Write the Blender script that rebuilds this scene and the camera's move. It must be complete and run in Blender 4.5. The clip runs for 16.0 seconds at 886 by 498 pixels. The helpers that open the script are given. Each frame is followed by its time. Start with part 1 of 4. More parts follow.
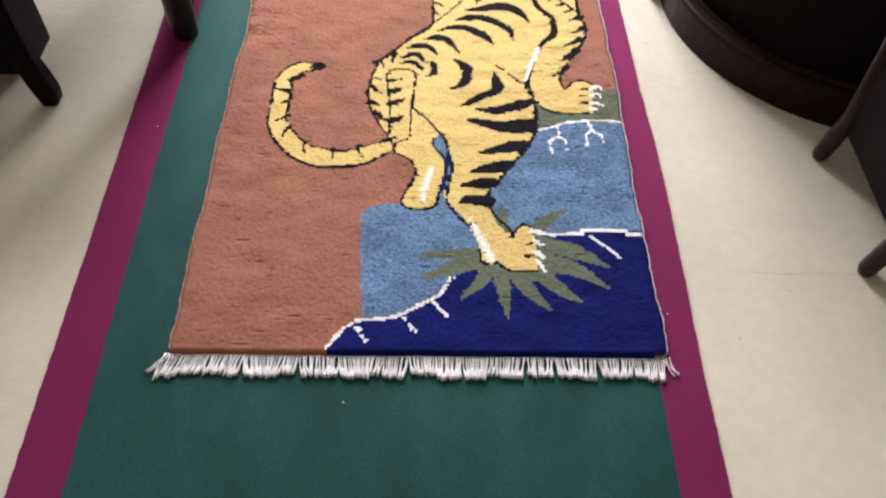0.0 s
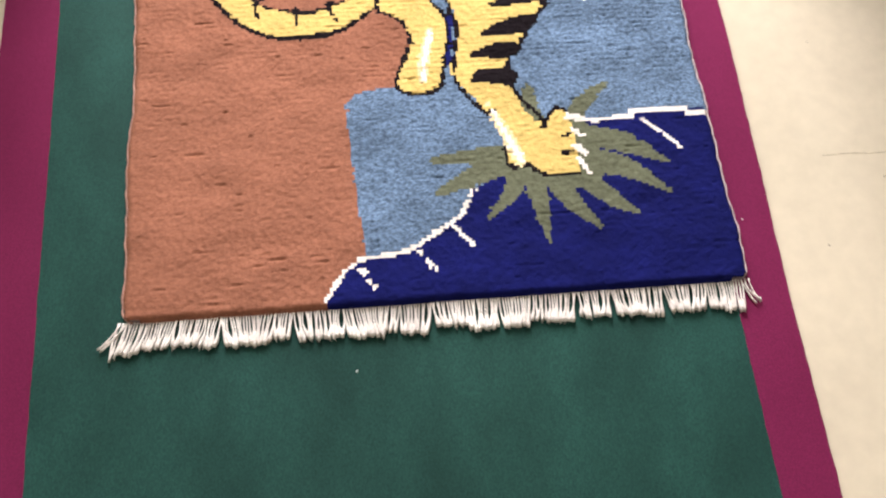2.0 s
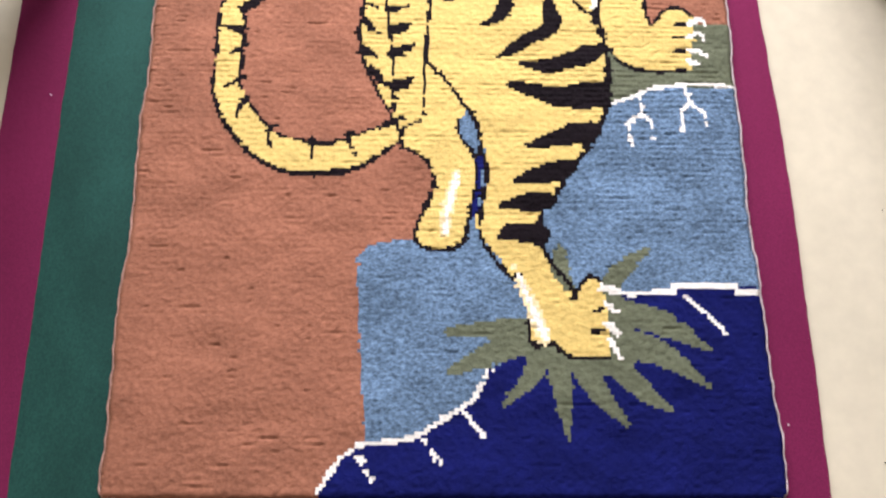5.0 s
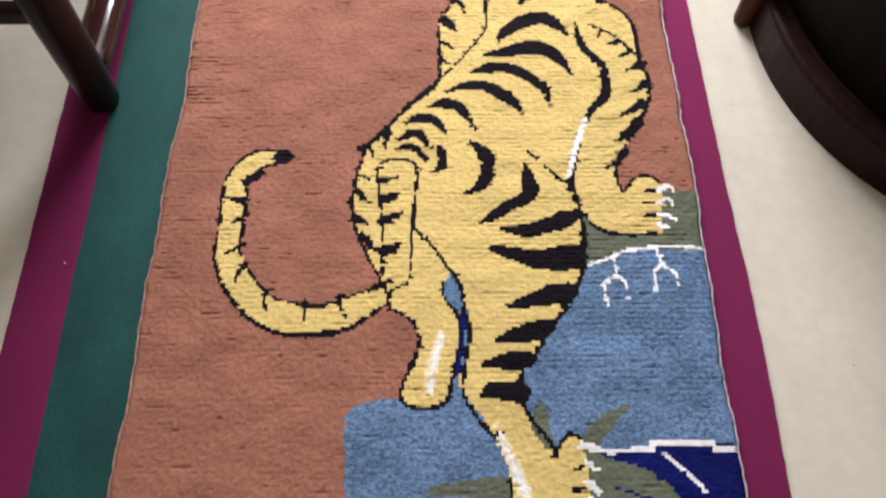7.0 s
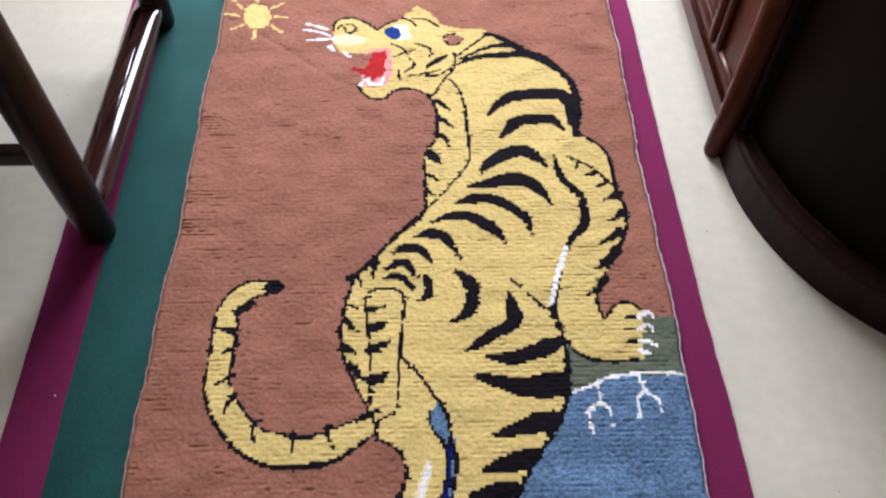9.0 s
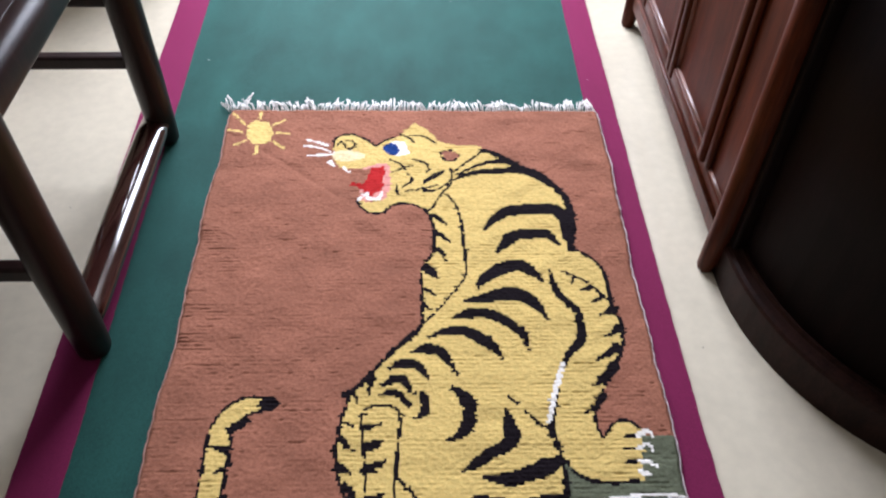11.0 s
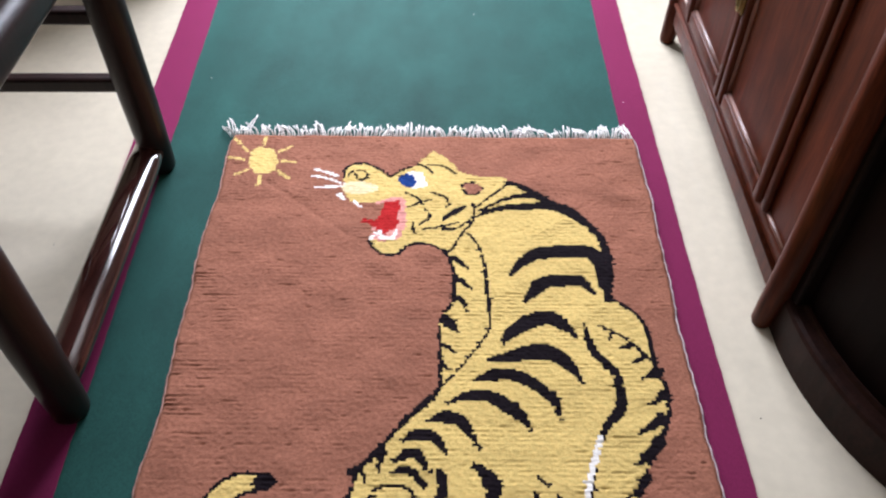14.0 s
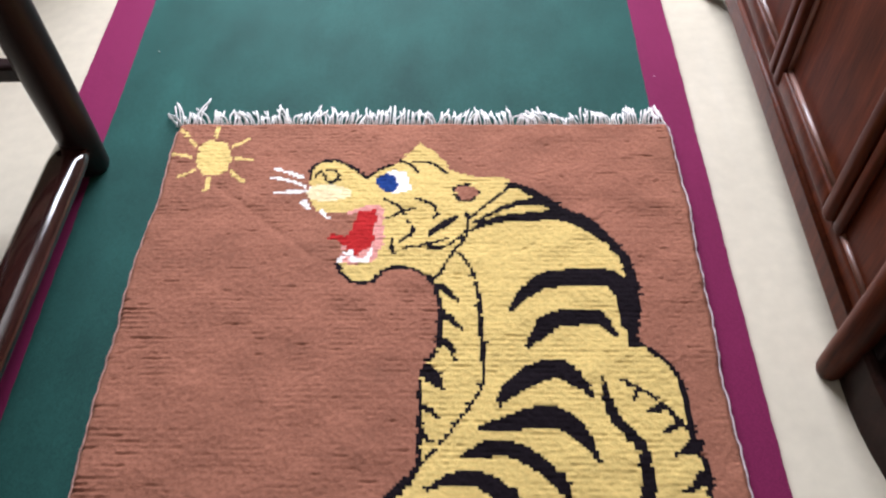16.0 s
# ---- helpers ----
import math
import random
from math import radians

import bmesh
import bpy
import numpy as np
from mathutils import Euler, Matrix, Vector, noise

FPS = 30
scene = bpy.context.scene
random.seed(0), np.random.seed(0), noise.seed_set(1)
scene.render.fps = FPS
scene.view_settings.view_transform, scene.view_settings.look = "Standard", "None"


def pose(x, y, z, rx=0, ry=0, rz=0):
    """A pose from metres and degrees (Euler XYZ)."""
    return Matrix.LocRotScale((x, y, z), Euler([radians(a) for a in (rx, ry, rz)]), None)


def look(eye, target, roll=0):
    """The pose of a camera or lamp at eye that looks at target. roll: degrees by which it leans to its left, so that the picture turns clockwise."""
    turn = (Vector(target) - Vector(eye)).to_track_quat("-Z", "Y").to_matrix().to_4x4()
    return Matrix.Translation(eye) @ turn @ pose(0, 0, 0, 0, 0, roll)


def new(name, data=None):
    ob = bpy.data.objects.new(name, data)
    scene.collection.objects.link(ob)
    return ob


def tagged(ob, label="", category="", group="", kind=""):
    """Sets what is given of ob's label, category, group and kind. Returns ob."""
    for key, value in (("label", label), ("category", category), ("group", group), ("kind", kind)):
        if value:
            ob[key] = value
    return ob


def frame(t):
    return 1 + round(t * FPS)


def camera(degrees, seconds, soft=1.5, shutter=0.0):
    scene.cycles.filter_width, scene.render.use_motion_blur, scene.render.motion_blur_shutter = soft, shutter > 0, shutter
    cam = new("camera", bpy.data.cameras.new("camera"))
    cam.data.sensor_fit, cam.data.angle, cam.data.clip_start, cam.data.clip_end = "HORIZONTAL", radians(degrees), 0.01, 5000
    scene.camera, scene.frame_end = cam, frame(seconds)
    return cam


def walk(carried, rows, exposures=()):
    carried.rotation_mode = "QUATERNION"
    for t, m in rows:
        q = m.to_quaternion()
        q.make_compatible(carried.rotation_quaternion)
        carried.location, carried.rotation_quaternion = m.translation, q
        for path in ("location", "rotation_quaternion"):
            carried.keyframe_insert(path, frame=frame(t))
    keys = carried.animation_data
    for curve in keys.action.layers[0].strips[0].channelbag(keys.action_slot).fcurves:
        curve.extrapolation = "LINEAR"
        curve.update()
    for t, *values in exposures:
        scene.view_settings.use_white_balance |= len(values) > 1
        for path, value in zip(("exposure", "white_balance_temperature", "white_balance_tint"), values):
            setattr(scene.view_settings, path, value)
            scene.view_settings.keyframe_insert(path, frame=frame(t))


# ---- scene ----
cam = camera(58.4, 16.0, soft=2.2, shutter=0.4)
PATH = [
    (0, (0.035, -0.733, 1.265), (0.045, 0.5, -0.309), 0.9),
    (0.5, (0.038, -0.642, 1.227), (0.053, 0.478, -0.43), 1.2),
    (1, (-0.018, -0.494, 1.179), (0.088, 0.511, -0.547), 3.1),
    (1.5, (-0.062, -0.393, 1.128), (0.067, 0.472, -0.67), 3.1),
    (2, (-0.074, -0.342, 1.107), (0.062, 0.379, -0.753), 6.1),
    (2.5, (-0.061, -0.279, 1.093), (0.04, 0.375, -0.795), 5.7),
    (3, (-0.047, -0.203, 1.074), (0.012, 0.387, -0.836), 4.7),
    (3.5, (-0.001, -0.113, 1.072), (-0.012, 0.409, -0.858), -0.1),
    (4, (0.014, -0.066, 1.073), (-0.01, 0.461, -0.857), -0.3),
    (4.5, (-0.019, -0.041, 1.081), (0.015, 0.524, -0.837), 3.7),
    (4.7, (-0.025, -0.029, 1.09), (0.01, 0.566, -0.819), 3.5),
    (6.8, (0.028, 0.017, 1.183), (0.016, 0.893, -0.615), -0.7),
    (7, (0.026, 0.0, 1.18), (0.017, 0.939, -0.586), -0.7),
    (7.5, (0.038, 0.004, 1.198), (0.036, 1.002, -0.535), -0.9),
    (8, (0.034, 0.007, 1.211), (0.048, 1.07, -0.484), -0.1),
    (8.5, (0.028, 0.007, 1.219), (0.044, 1.123, -0.441), 0.0),
    (9, (0.034, 0.017, 1.234), (0.051, 1.178, -0.394), -0.1),
    (9.5, (0.028, 0.02, 1.246), (0.062, 1.242, -0.337), 0.6),
    (10, (0.026, 0.021, 1.256), (0.063, 1.282, -0.295), 0.9),
    (10.2, (0.03, 0.024, 1.261), (0.061, 1.303, -0.276), 0.6),
    (12.3, (0.028, 0.048, 1.246), (0.095, 1.465, -0.164), 0.7),
    (12.5, (0.015, 0.045, 1.242), (0.11, 1.458, -0.17), 1.0),
    (13, (-0.011, 0.057, 1.24), (0.125, 1.466, -0.172), 1.4),
    (13.5, (-0.006, 0.124, 1.22), (0.071, 1.515, -0.214), 0.8),
    (14, (0.025, 0.227, 1.186), (0.016, 1.583, -0.285), -0.2),
    (14.5, (0.07, 0.327, 1.154), (0.002, 1.614, -0.376), -1.1),
    (15, (0.085, 0.42, 1.133), (0.013, 1.67, -0.427), -2.6),
    (15.5, (0.094, 0.488, 1.098), (0.013, 1.692, -0.497), -3.5),
    (16, (0.088, 0.546, 1.051), (0.017, 1.779, -0.522), -2.9),
]
LENS_ROWS = [(0, 0.55, 6600, 13), (0.5, 0.65, 6850, 13), (1, 0.7, 6950, 12), (2, 0.95, 7450, 13), (3.5, 0.82, 7900, 14), (4.5, 0.83, 7250, 12), (7, 0.3, 6550, 12), (8, 0.36, 6450, 13), (9, 0.1, 6000, 11),
             (12.5, 0.0, 6300, 12), (14, 0.0, 6250, 12), (16, -0.08, 6300, 12)]
walk(cam, [(t, look(eye, target, roll)) for t, eye, target, roll in PATH], LENS_ROWS)

# ---- world and light ----
world = bpy.data.worlds.new("world")
scene.world = world
world.use_nodes = True
wn = world.node_tree
sky = wn.nodes.new("ShaderNodeTexSky")
sky.sky_type, sky.sun_disc = "NISHITA", False
sky.sun_elevation, sky.sun_rotation = radians(48), radians(200)
wn.links.new(sky.outputs[0], wn.nodes["Background"].inputs[0])
wn.nodes["Background"].inputs[1].default_value = 0.12


def window_light(name, m, width, height, watts, colour):
    data = bpy.data.lights.new(name, "AREA")
    data.shape, data.size, data.size_y = "RECTANGLE", width, height
    data.energy, data.color = watts, colour
    lamp = new(name, data)
    lamp.matrix_world = m
    return lamp


FAR_Y, NEAR_Y, LEFT_X, RIGHT_X, TOP = 3.5, -3.4, -3.3, 2.6, 3.3
window_light("daylight_far", pose(-0.3, FAR_Y + 0.16, 1.75, -90, 0, 0), 1.8, 2.6, 306, (0.95, 0.985, 1.1))


# ---- materials ----
def material(name, colour, rough=0.6, metal=0.0, spread=0.15, scale=8.0, stretch=(1, 1, 1), grain=0.0, grain_scale=120.0,
             bump=0.0, bump_scale=200.0, coat=0.0, sheen=0.0, specular=0.5):
    """A surface whose colour varies at two scales, with a fine relief."""
    mat = bpy.data.materials.new(name)
    mat.use_nodes = True
    nt = mat.node_tree
    n, l = nt.nodes, nt.links
    sh = n["Principled BSDF"]
    sh.inputs["Roughness"].default_value = rough
    sh.inputs["Metallic"].default_value = metal
    sh.inputs["Coat Weight"].default_value = coat
    sh.inputs["Coat Roughness"].default_value = 0.12
    sh.inputs["Sheen Weight"].default_value = sheen
    sh.inputs["Sheen Roughness"].default_value = 0.55
    sh.inputs["Sheen Tint"].default_value = (*[min(1, 6.5 * c) for c in colour], 1)
    sh.inputs["Specular IOR Level"].default_value = specular
    tc = n.new("ShaderNodeTexCoord")
    mp = n.new("ShaderNodeMapping")
    mp.inputs["Scale"].default_value = stretch
    l.new(tc.outputs["Object"], mp.inputs["Vector"])
    big = n.new("ShaderNodeTexNoise")
    big.inputs["Scale"].default_value, big.inputs["Detail"].default_value = scale, 4
    small = n.new("ShaderNodeTexNoise")
    small.inputs["Scale"].default_value, small.inputs["Detail"].default_value = grain_scale, 3
    for q in (big, small):
        l.new(mp.outputs[0], q.inputs["Vector"])
    ramp = n.new("ShaderNodeValToRGB")
    a, b = ramp.color_ramp.elements
    a.position, b.position = 0.25, 0.75
    a.color = (*[c * (1 - spread) for c in colour], 1)
    b.color = (*[min(1, c * (1 + spread)) for c in colour], 1)
    l.new(big.outputs["Fac"], ramp.inputs[0])
    ramp2 = n.new("ShaderNodeValToRGB")
    a, b = ramp2.color_ramp.elements
    a.position, b.position = 0.3, 0.7
    a.color, b.color = (*[1 - grain] * 3, 1), (*[1 + grain * 0.6] * 3, 1)
    l.new(small.outputs["Fac"], ramp2.inputs[0])
    mix = n.new("ShaderNodeMix")
    mix.data_type, mix.blend_type = "RGBA", "MULTIPLY"
    mix.inputs[0].default_value = 1
    l.new(ramp.outputs[0], mix.inputs[6])
    l.new(ramp2.outputs[0], mix.inputs[7])
    l.new(mix.outputs[2], sh.inputs["Base Color"])
    if bump:
        fine = n.new("ShaderNodeTexNoise")
        fine.inputs["Scale"].default_value, fine.inputs["Detail"].default_value = bump_scale, 4
        l.new(mp.outputs[0], fine.inputs["Vector"])
        bp = n.new("ShaderNodeBump")
        bp.inputs["Strength"].default_value, bp.inputs["Distance"].default_value = bump, 0.002
        l.new(fine.outputs["Fac"], bp.inputs["Height"])
        l.new(bp.outputs[0], sh.inputs["Normal"])
    return mat


def wool(name, colour, spread=0.14, grain=0.22, fleck=170):
    return material("wool_" + name, colour, rough=0.95, spread=spread, scale=14, stretch=(0.8, 1.25, 1), grain=grain, grain_scale=fleck,
                    bump=0.45, bump_scale=380, sheen=0.05, specular=0.08)


WOOL = {
    "rust": wool("rust", (0.298, 0.120, 0.076), 0.17, 0.2, 210),
    "yellow": wool("yellow", (0.66, 0.47, 0.16), 0.07, 0.14),
    "black": wool("black", (0.008, 0.005, 0.007), 0.2, 0.3),
    "navy": wool("navy", (0.0055, 0.008, 0.085), 0.25, 0.16, 60),
    "blue": wool("blue", (0.12, 0.19, 0.295), 0.24, 0.6, 230),
    "moss": wool("moss", (0.12, 0.13, 0.085), 0.15, 0.22),
    "white": wool("white", (0.82, 0.77, 0.72), 0.06, 0.1),
    "cream": wool("cream", (0.78, 0.62, 0.36), 0.06, 0.1),
    "sun": wool("sun", (0.72, 0.52, 0.18), 0.08, 0.14),
    "eyeblue": wool("eyeblue", (0.014, 0.045, 0.2), 0.3, 0.3, 60),
    "red": wool("red", (0.4, 0.018, 0.018), 0.1, 0.14),
    "pink": wool("pink", (0.66, 0.28, 0.24), 0.1, 0.14),
}
FRINGE = material("fringe_cotton", (0.88, 0.8, 0.76), rough=0.95, spread=0.2, scale=30, grain=0.25, grain_scale=300, sheen=0.1)
EDGE_RUST = material("edge_wool", (0.36, 0.2, 0.16), rough=0.95, spread=0.25, scale=40, grain=0.3, grain_scale=300)
SELVEDGE = material("selvedge_wool", (0.52, 0.42, 0.43), rough=0.95, spread=0.25, scale=40, grain=0.3, grain_scale=300)
CARPET_GREEN = material("carpet_green", (0.0105, 0.048, 0.040), rough=0.75, spread=0.4, scale=6.0, stretch=(1.4, 0.8, 1), grain=0.35, grain_scale=420, bump=0.4,
                        bump_scale=700, sheen=0.6, specular=0.13)
CARPET_MAROON = material("carpet_maroon", (0.135, 0.012, 0.05), rough=0.8, spread=0.14, scale=3.5, grain=0.22, grain_scale=420, bump=0.4,
                         bump_scale=700, sheen=0.6, specular=0.1)
FLOOR = material("floor_linoleum", (0.63, 0.56, 0.435), rough=0.2, spread=0.08, scale=3.2, grain=0.05, grain_scale=38, bump=0.05,
                 bump_scale=60, specular=0.45)
WOOD = material("dark_polished_wood", (0.02, 0.007, 0.006), rough=0.36, spread=0.4, scale=6, stretch=(9, 9, 0.9), grain=0.3,
                grain_scale=26, bump=0.04, bump_scale=60, specular=0.3)
WOOD_WORN = material("worn_glossy_wood", (0.045, 0.014, 0.011), rough=0.1, spread=0.45, scale=8, stretch=(9, 0.9, 9), grain=0.35,
                     grain_scale=26, bump=0.006, bump_scale=60, coat=1.0, specular=0.8)
WOOD_RED = material("red_brown_wood", (0.074, 0.0165, 0.006), rough=0.42, spread=0.4, scale=5, stretch=(10, 10, 0.8), grain=0.35,
                    grain_scale=24, bump=0.06, bump_scale=60, specular=0.1)
# paler than the door wood: the ledge's bright highlight is painted in
WOOD_BEAD_LIT = material("highlit_bead_wood", (0.17, 0.07, 0.045), rough=0.42, spread=0.3, scale=9, grain=0.3, grain_scale=40, bump=0.03, bump_scale=90, specular=0.7)
WOOD_PLINTH = material("plinth_wood", (0.02, 0.0075, 0.0055), rough=0.45, spread=0.4, scale=5, stretch=(6, 6, 3), grain=0.3,
                       grain_scale=30, bump=0.06, bump_scale=60, specular=0.1)
# dark wood; on the cabinet end the near-black also paints its unlit side
WOOD_DARK_SHADED = material("dark_shaded_wood", (0.007, 0.0032, 0.0028), rough=0.55, spread=0.4, scale=5, stretch=(6, 6, 1), grain=0.3,
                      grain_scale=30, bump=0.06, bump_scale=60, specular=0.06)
WALL = material("wall_plaster", (0.27, 0.24, 0.19), rough=0.9, spread=0.06, scale=2, grain=0.05, grain_scale=80, bump=0.1, bump_scale=90)
CEILING = material("ceiling_paint", (0.45, 0.43, 0.39), rough=0.9, spread=0.04, scale=2, grain=0.04, grain_scale=80)
FRAME_PAINT = material("white_frame_paint", (0.7, 0.69, 0.66), rough=0.5, spread=0.05, scale=5, grain=0.05, grain_scale=90)
BRASS = material("tarnished_brass", (0.36, 0.27, 0.12), rough=0.4, metal=0.9, spread=0.3, scale=40, grain=0.3, grain_scale=200)
SEAM = material("worn_seam", (0.54, 0.475, 0.36), rough=0.3, spread=0.3, scale=20, grain=0.3)
CRUMB = material("brown_crumb", (0.06, 0.045, 0.035), rough=0.9, spread=0.2, grain=0.2)
LINT = material("white_lint", (0.75, 0.72, 0.68), rough=0.95, spread=0.05, grain=0.05)


# ---- mesh helpers ----
def finish(name, bm, mat, smooth=False):
    mesh = bpy.data.meshes.new(name)
    bmesh.ops.recalc_face_normals(bm, faces=bm.faces)
    bm.to_mesh(mesh)
    bm.free()
    mesh.materials.append(mat)
    if smooth:
        for p in mesh.polygons:
            p.use_smooth = True
    return mesh


def part(name, bm, mat, parent=None, label="", smooth=False):
    ob = new(name, finish(name, bm, mat, smooth))
    if parent:
        ob.parent = parent
    if label:
        tagged(ob, label)
    return ob


def add_box(bm, x0, x1, y0, y1, z0, z1, bevel=0.0, segments=2):
    made = bmesh.ops.create_cube(bm, size=1.0)["verts"]
    m = Matrix.Translation(((x0 + x1) / 2, (y0 + y1) / 2, (z0 + z1) / 2)) @ Matrix.Diagonal((x1 - x0, y1 - y0, z1 - z0, 1))
    bmesh.ops.transform(bm, matrix=m, verts=made)
    if bevel:
        edges = list({e for v in made for e in v.link_edges})
        bmesh.ops.bevel(bm, geom=edges, offset=bevel, segments=segments, affect="EDGES", profile=0.5)
    return bm


def box(x0, x1, y0, y1, z0, z1, bevel=0.0, segments=2):
    return add_box(bmesh.new(), x0, x1, y0, y1, z0, z1, bevel, segments)


def add_tube(bm, points, radii, sides=12, squash=1.0, side=None):
    """A round bar swept along points; squash flattens it across its upper side."""
    points = [Vector(p) for p in points]
    rings = []
    for i, p in enumerate(points):
        way = (points[min(i + 1, len(points) - 1)] - points[max(i - 1, 0)]).normalized()
        u = Vector(side) if side else Vector((0, 0, 1)) if abs(way.z) < 0.9 else Vector((1, 0, 0))
        a = way.cross(u).normalized()
        b = a.cross(way).normalized()
        r = radii[i] if isinstance(radii, (list, tuple)) else radii
        rings.append([bm.verts.new(p + r * (math.cos(t) * a + squash * math.sin(t) * b))
                      for t in (2 * math.pi * k / sides for k in range(sides))])
    for q, s in zip(rings, rings[1:]):
        for k in range(sides):
            bm.faces.new((q[k], q[(k + 1) % sides], s[(k + 1) % sides], s[k]))
    bm.faces.new(rings[0][::-1])
    bm.faces.new(rings[-1])
    return bm


def tube(points, radii, sides=12, squash=1.0, side=None):
    return add_tube(bmesh.new(), points, radii, sides, squash, side)


def empty(name, x=0, y=0, z=0, turn=0):
    ob = new(name)
    ob.matrix_world = pose(x, y, z, 0, 0, turn)
    return ob


# ---- room ----
floor = empty("floor")
tagged(floor, "glossy cream linoleum floor with faint stains", "floor", kind="structure")
part("floor_sheet", box(LEFT_X, RIGHT_X, NEAR_Y, FAR_Y, -0.04, 0.0), FLOOR, floor)
bm = bmesh.new()
for k in range(14):
    x = 0.63 + 0.024 * k
    add_box(bm, x, x + 0.0245, 0.2035 + 0.0012 * math.sin(k * 1.3), 0.2055 + 0.0012 * math.sin(k * 1.3), -0.002, 0.0002)
part("floor_seam", bm, SEAM, floor, "thin worn seam in the floor")


def wall(name, x0, x1, y0, y1, opening=None):
    """A wall between two corners; opening: (along from, along to, sill, head)."""
    bm = bmesh.new()
    along_x = abs(x1 - x0) > abs(y1 - y0)
    if opening is None:
        add_box(bm, x0, x1, y0, y1, 0, TOP)
    else:
        a, b, sill, head = opening
        for s, e, lo, hi in ((None, a, 0, TOP), (b, None, 0, TOP), (a, b, 0, sill), (a, b, head, TOP)):
            if along_x:
                add_box(bm, x0 if s is None else s, x1 if e is None else e, y0, y1, lo, hi)
            else:
                add_box(bm, x0, x1, y0 if s is None else s, y1 if e is None else e, lo, hi)
    return tagged(part(name, bm, WALL), "plain dull beige plastered wall", "wall", kind="structure")


wall("wall_north", LEFT_X - 0.15, RIGHT_X + 0.15, FAR_Y, FAR_Y + 0.15, (-1.15, 0.55, 0.45, 3.05))
wall("wall_south", LEFT_X - 0.15, RIGHT_X + 0.15, NEAR_Y - 0.15, NEAR_Y)
wall("wall_west", LEFT_X - 0.15, LEFT_X, NEAR_Y, FAR_Y)
wall("wall_east", RIGHT_X, RIGHT_X + 0.15, NEAR_Y, FAR_Y)
tagged(part("ceiling", box(LEFT_X - 0.15, RIGHT_X + 0.15, NEAR_Y - 0.15, FAR_Y + 0.15, TOP, TOP + 0.1), CEILING),
       "plain dull off-white painted ceiling", "ceiling", kind="structure")


def window(name, a, b, sill, head, place, along_x):
    w = empty(name)
    tagged(w, "plain white painted frame of a tall window", "window", kind="structure")

    def bar(kind, s, e, lo, hi):
        bm = box(s, e, place + 0.04, place + 0.10, lo, hi, 0.006) if along_x else box(place - 0.10, place - 0.04, s, e, lo, hi, 0.006)
        part(kind, bm, FRAME_PAINT, w)

    bar("window_frame", a, b, sill, sill + 0.05)
    bar("window_frame", a, b, head - 0.05, head)
    bar("window_frame", a, a + 0.05, sill + 0.05, head - 0.05)
    bar("window_frame", b - 0.05, b, sill + 0.05, head - 0.05)


window("window_1", -1.15, 0.55, 0.45, 3.05, FAR_Y, True)


# ---- runner carpet ----
def strip(left, right, y0, y1, z0, z1, steps=420, wobble=0.0015):
    """A flat carpet band between two lines x = p + q * y, its edges slightly uneven."""
    bm = bmesh.new()
    rows = []
    for k in range(steps + 1):
        y = y0 + (y1 - y0) * k / steps
        xs = [p + q * y + (0.009 * math.exp(-((y - 0.45) / 0.3) ** 2) if p > 0.5 else 0) + wobble * noise.noise((p * 9, y * 6, 3)) + 0.0016 * noise.noise((p * 9, y * 45, 8)) for p, q in (left, right)]
        rows.append([bm.verts.new((x, y, z)) for z in (z0, z1) for x in xs])
    for a, b in zip(rows, rows[1:]):
        for i, j in ((0, 1), (1, 3), (3, 2), (2, 0)):
            bm.faces.new((a[i], a[j], b[j], b[i]))
    for r in (rows[0], rows[-1]):
        bm.faces.new((r[0], r[1], r[3], r[2]))
    return bm


RUNNER = 0.006
runner = empty("carpet_runner")
tagged(runner, "long green carpet runner with maroon borders on floor", "carpet runner")
L_OUT, L_IN, R_IN, R_OUT = (-0.667, -0.021), (-0.577, -0.022), (0.433, 0.0), (0.515, -0.004)
part("field", strip(L_IN, R_IN, -2.2, 3.4, 0.0, RUNNER), CARPET_GREEN, runner, "dark green woollen carpet field")
part("border", strip(L_OUT, L_IN, -2.2, 3.4, 0.0, RUNNER + 0.0005), CARPET_MAROON, runner, "maroon woollen border band")
part("border", strip(R_IN, R_OUT, -2.2, 3.4, 0.0, RUNNER + 0.0005), CARPET_MAROON, runner, "maroon woollen border band")


# ---- knotted rug: its design is drawn with patches and bands, in centimetres from the middle of its near end ----
RUG_LONG, COLS, ROWS_KNOT = 166.0, 208, 372
SKEW = 0.008
knot_x = np.zeros((ROWS_KNOT, COLS))
knot_y = np.zeros((ROWS_KNOT, COLS))


def rug_left(y):
    return -45.3 - 2.0 * y / 167 - 0.5 * np.exp(-((y - 42) / 18) ** 2) - 0.3 * np.sin(y / 9.0) - 0.22 * np.sin(y / 4.3 + 2) - 0.12 * np.sin(y / 1.7) * np.sin(y / 7.1) - 0.06 * np.sin(y / 0.63 + 1)


def rug_right(y):
    return 45.2 + 0.7 * y / 167 + 0.25 * np.sin(y / 11.0 + 1) + 0.15 * np.sin(y / 3.7) + 0.13 * np.sin(y / 1.5 + 2) * np.sin(y / 6.3) + 0.06 * np.sin(y / 0.57)


vv = (np.arange(ROWS_KNOT) + 0.5) / ROWS_KNOT * RUG_LONG
uu = (np.arange(COLS) + 0.5) / COLS
knot_y[:] = vv[:, None] * (1 + SKEW * (0.5 - uu[None, :]))
knot_x[:] = rug_left(vv)[:, None] + uu[None, :] * (rug_right(vv) - rug_left(vv))[:, None]
SHADES = list(WOOL)
design = np.zeros((ROWS_KNOT, COLS), int)


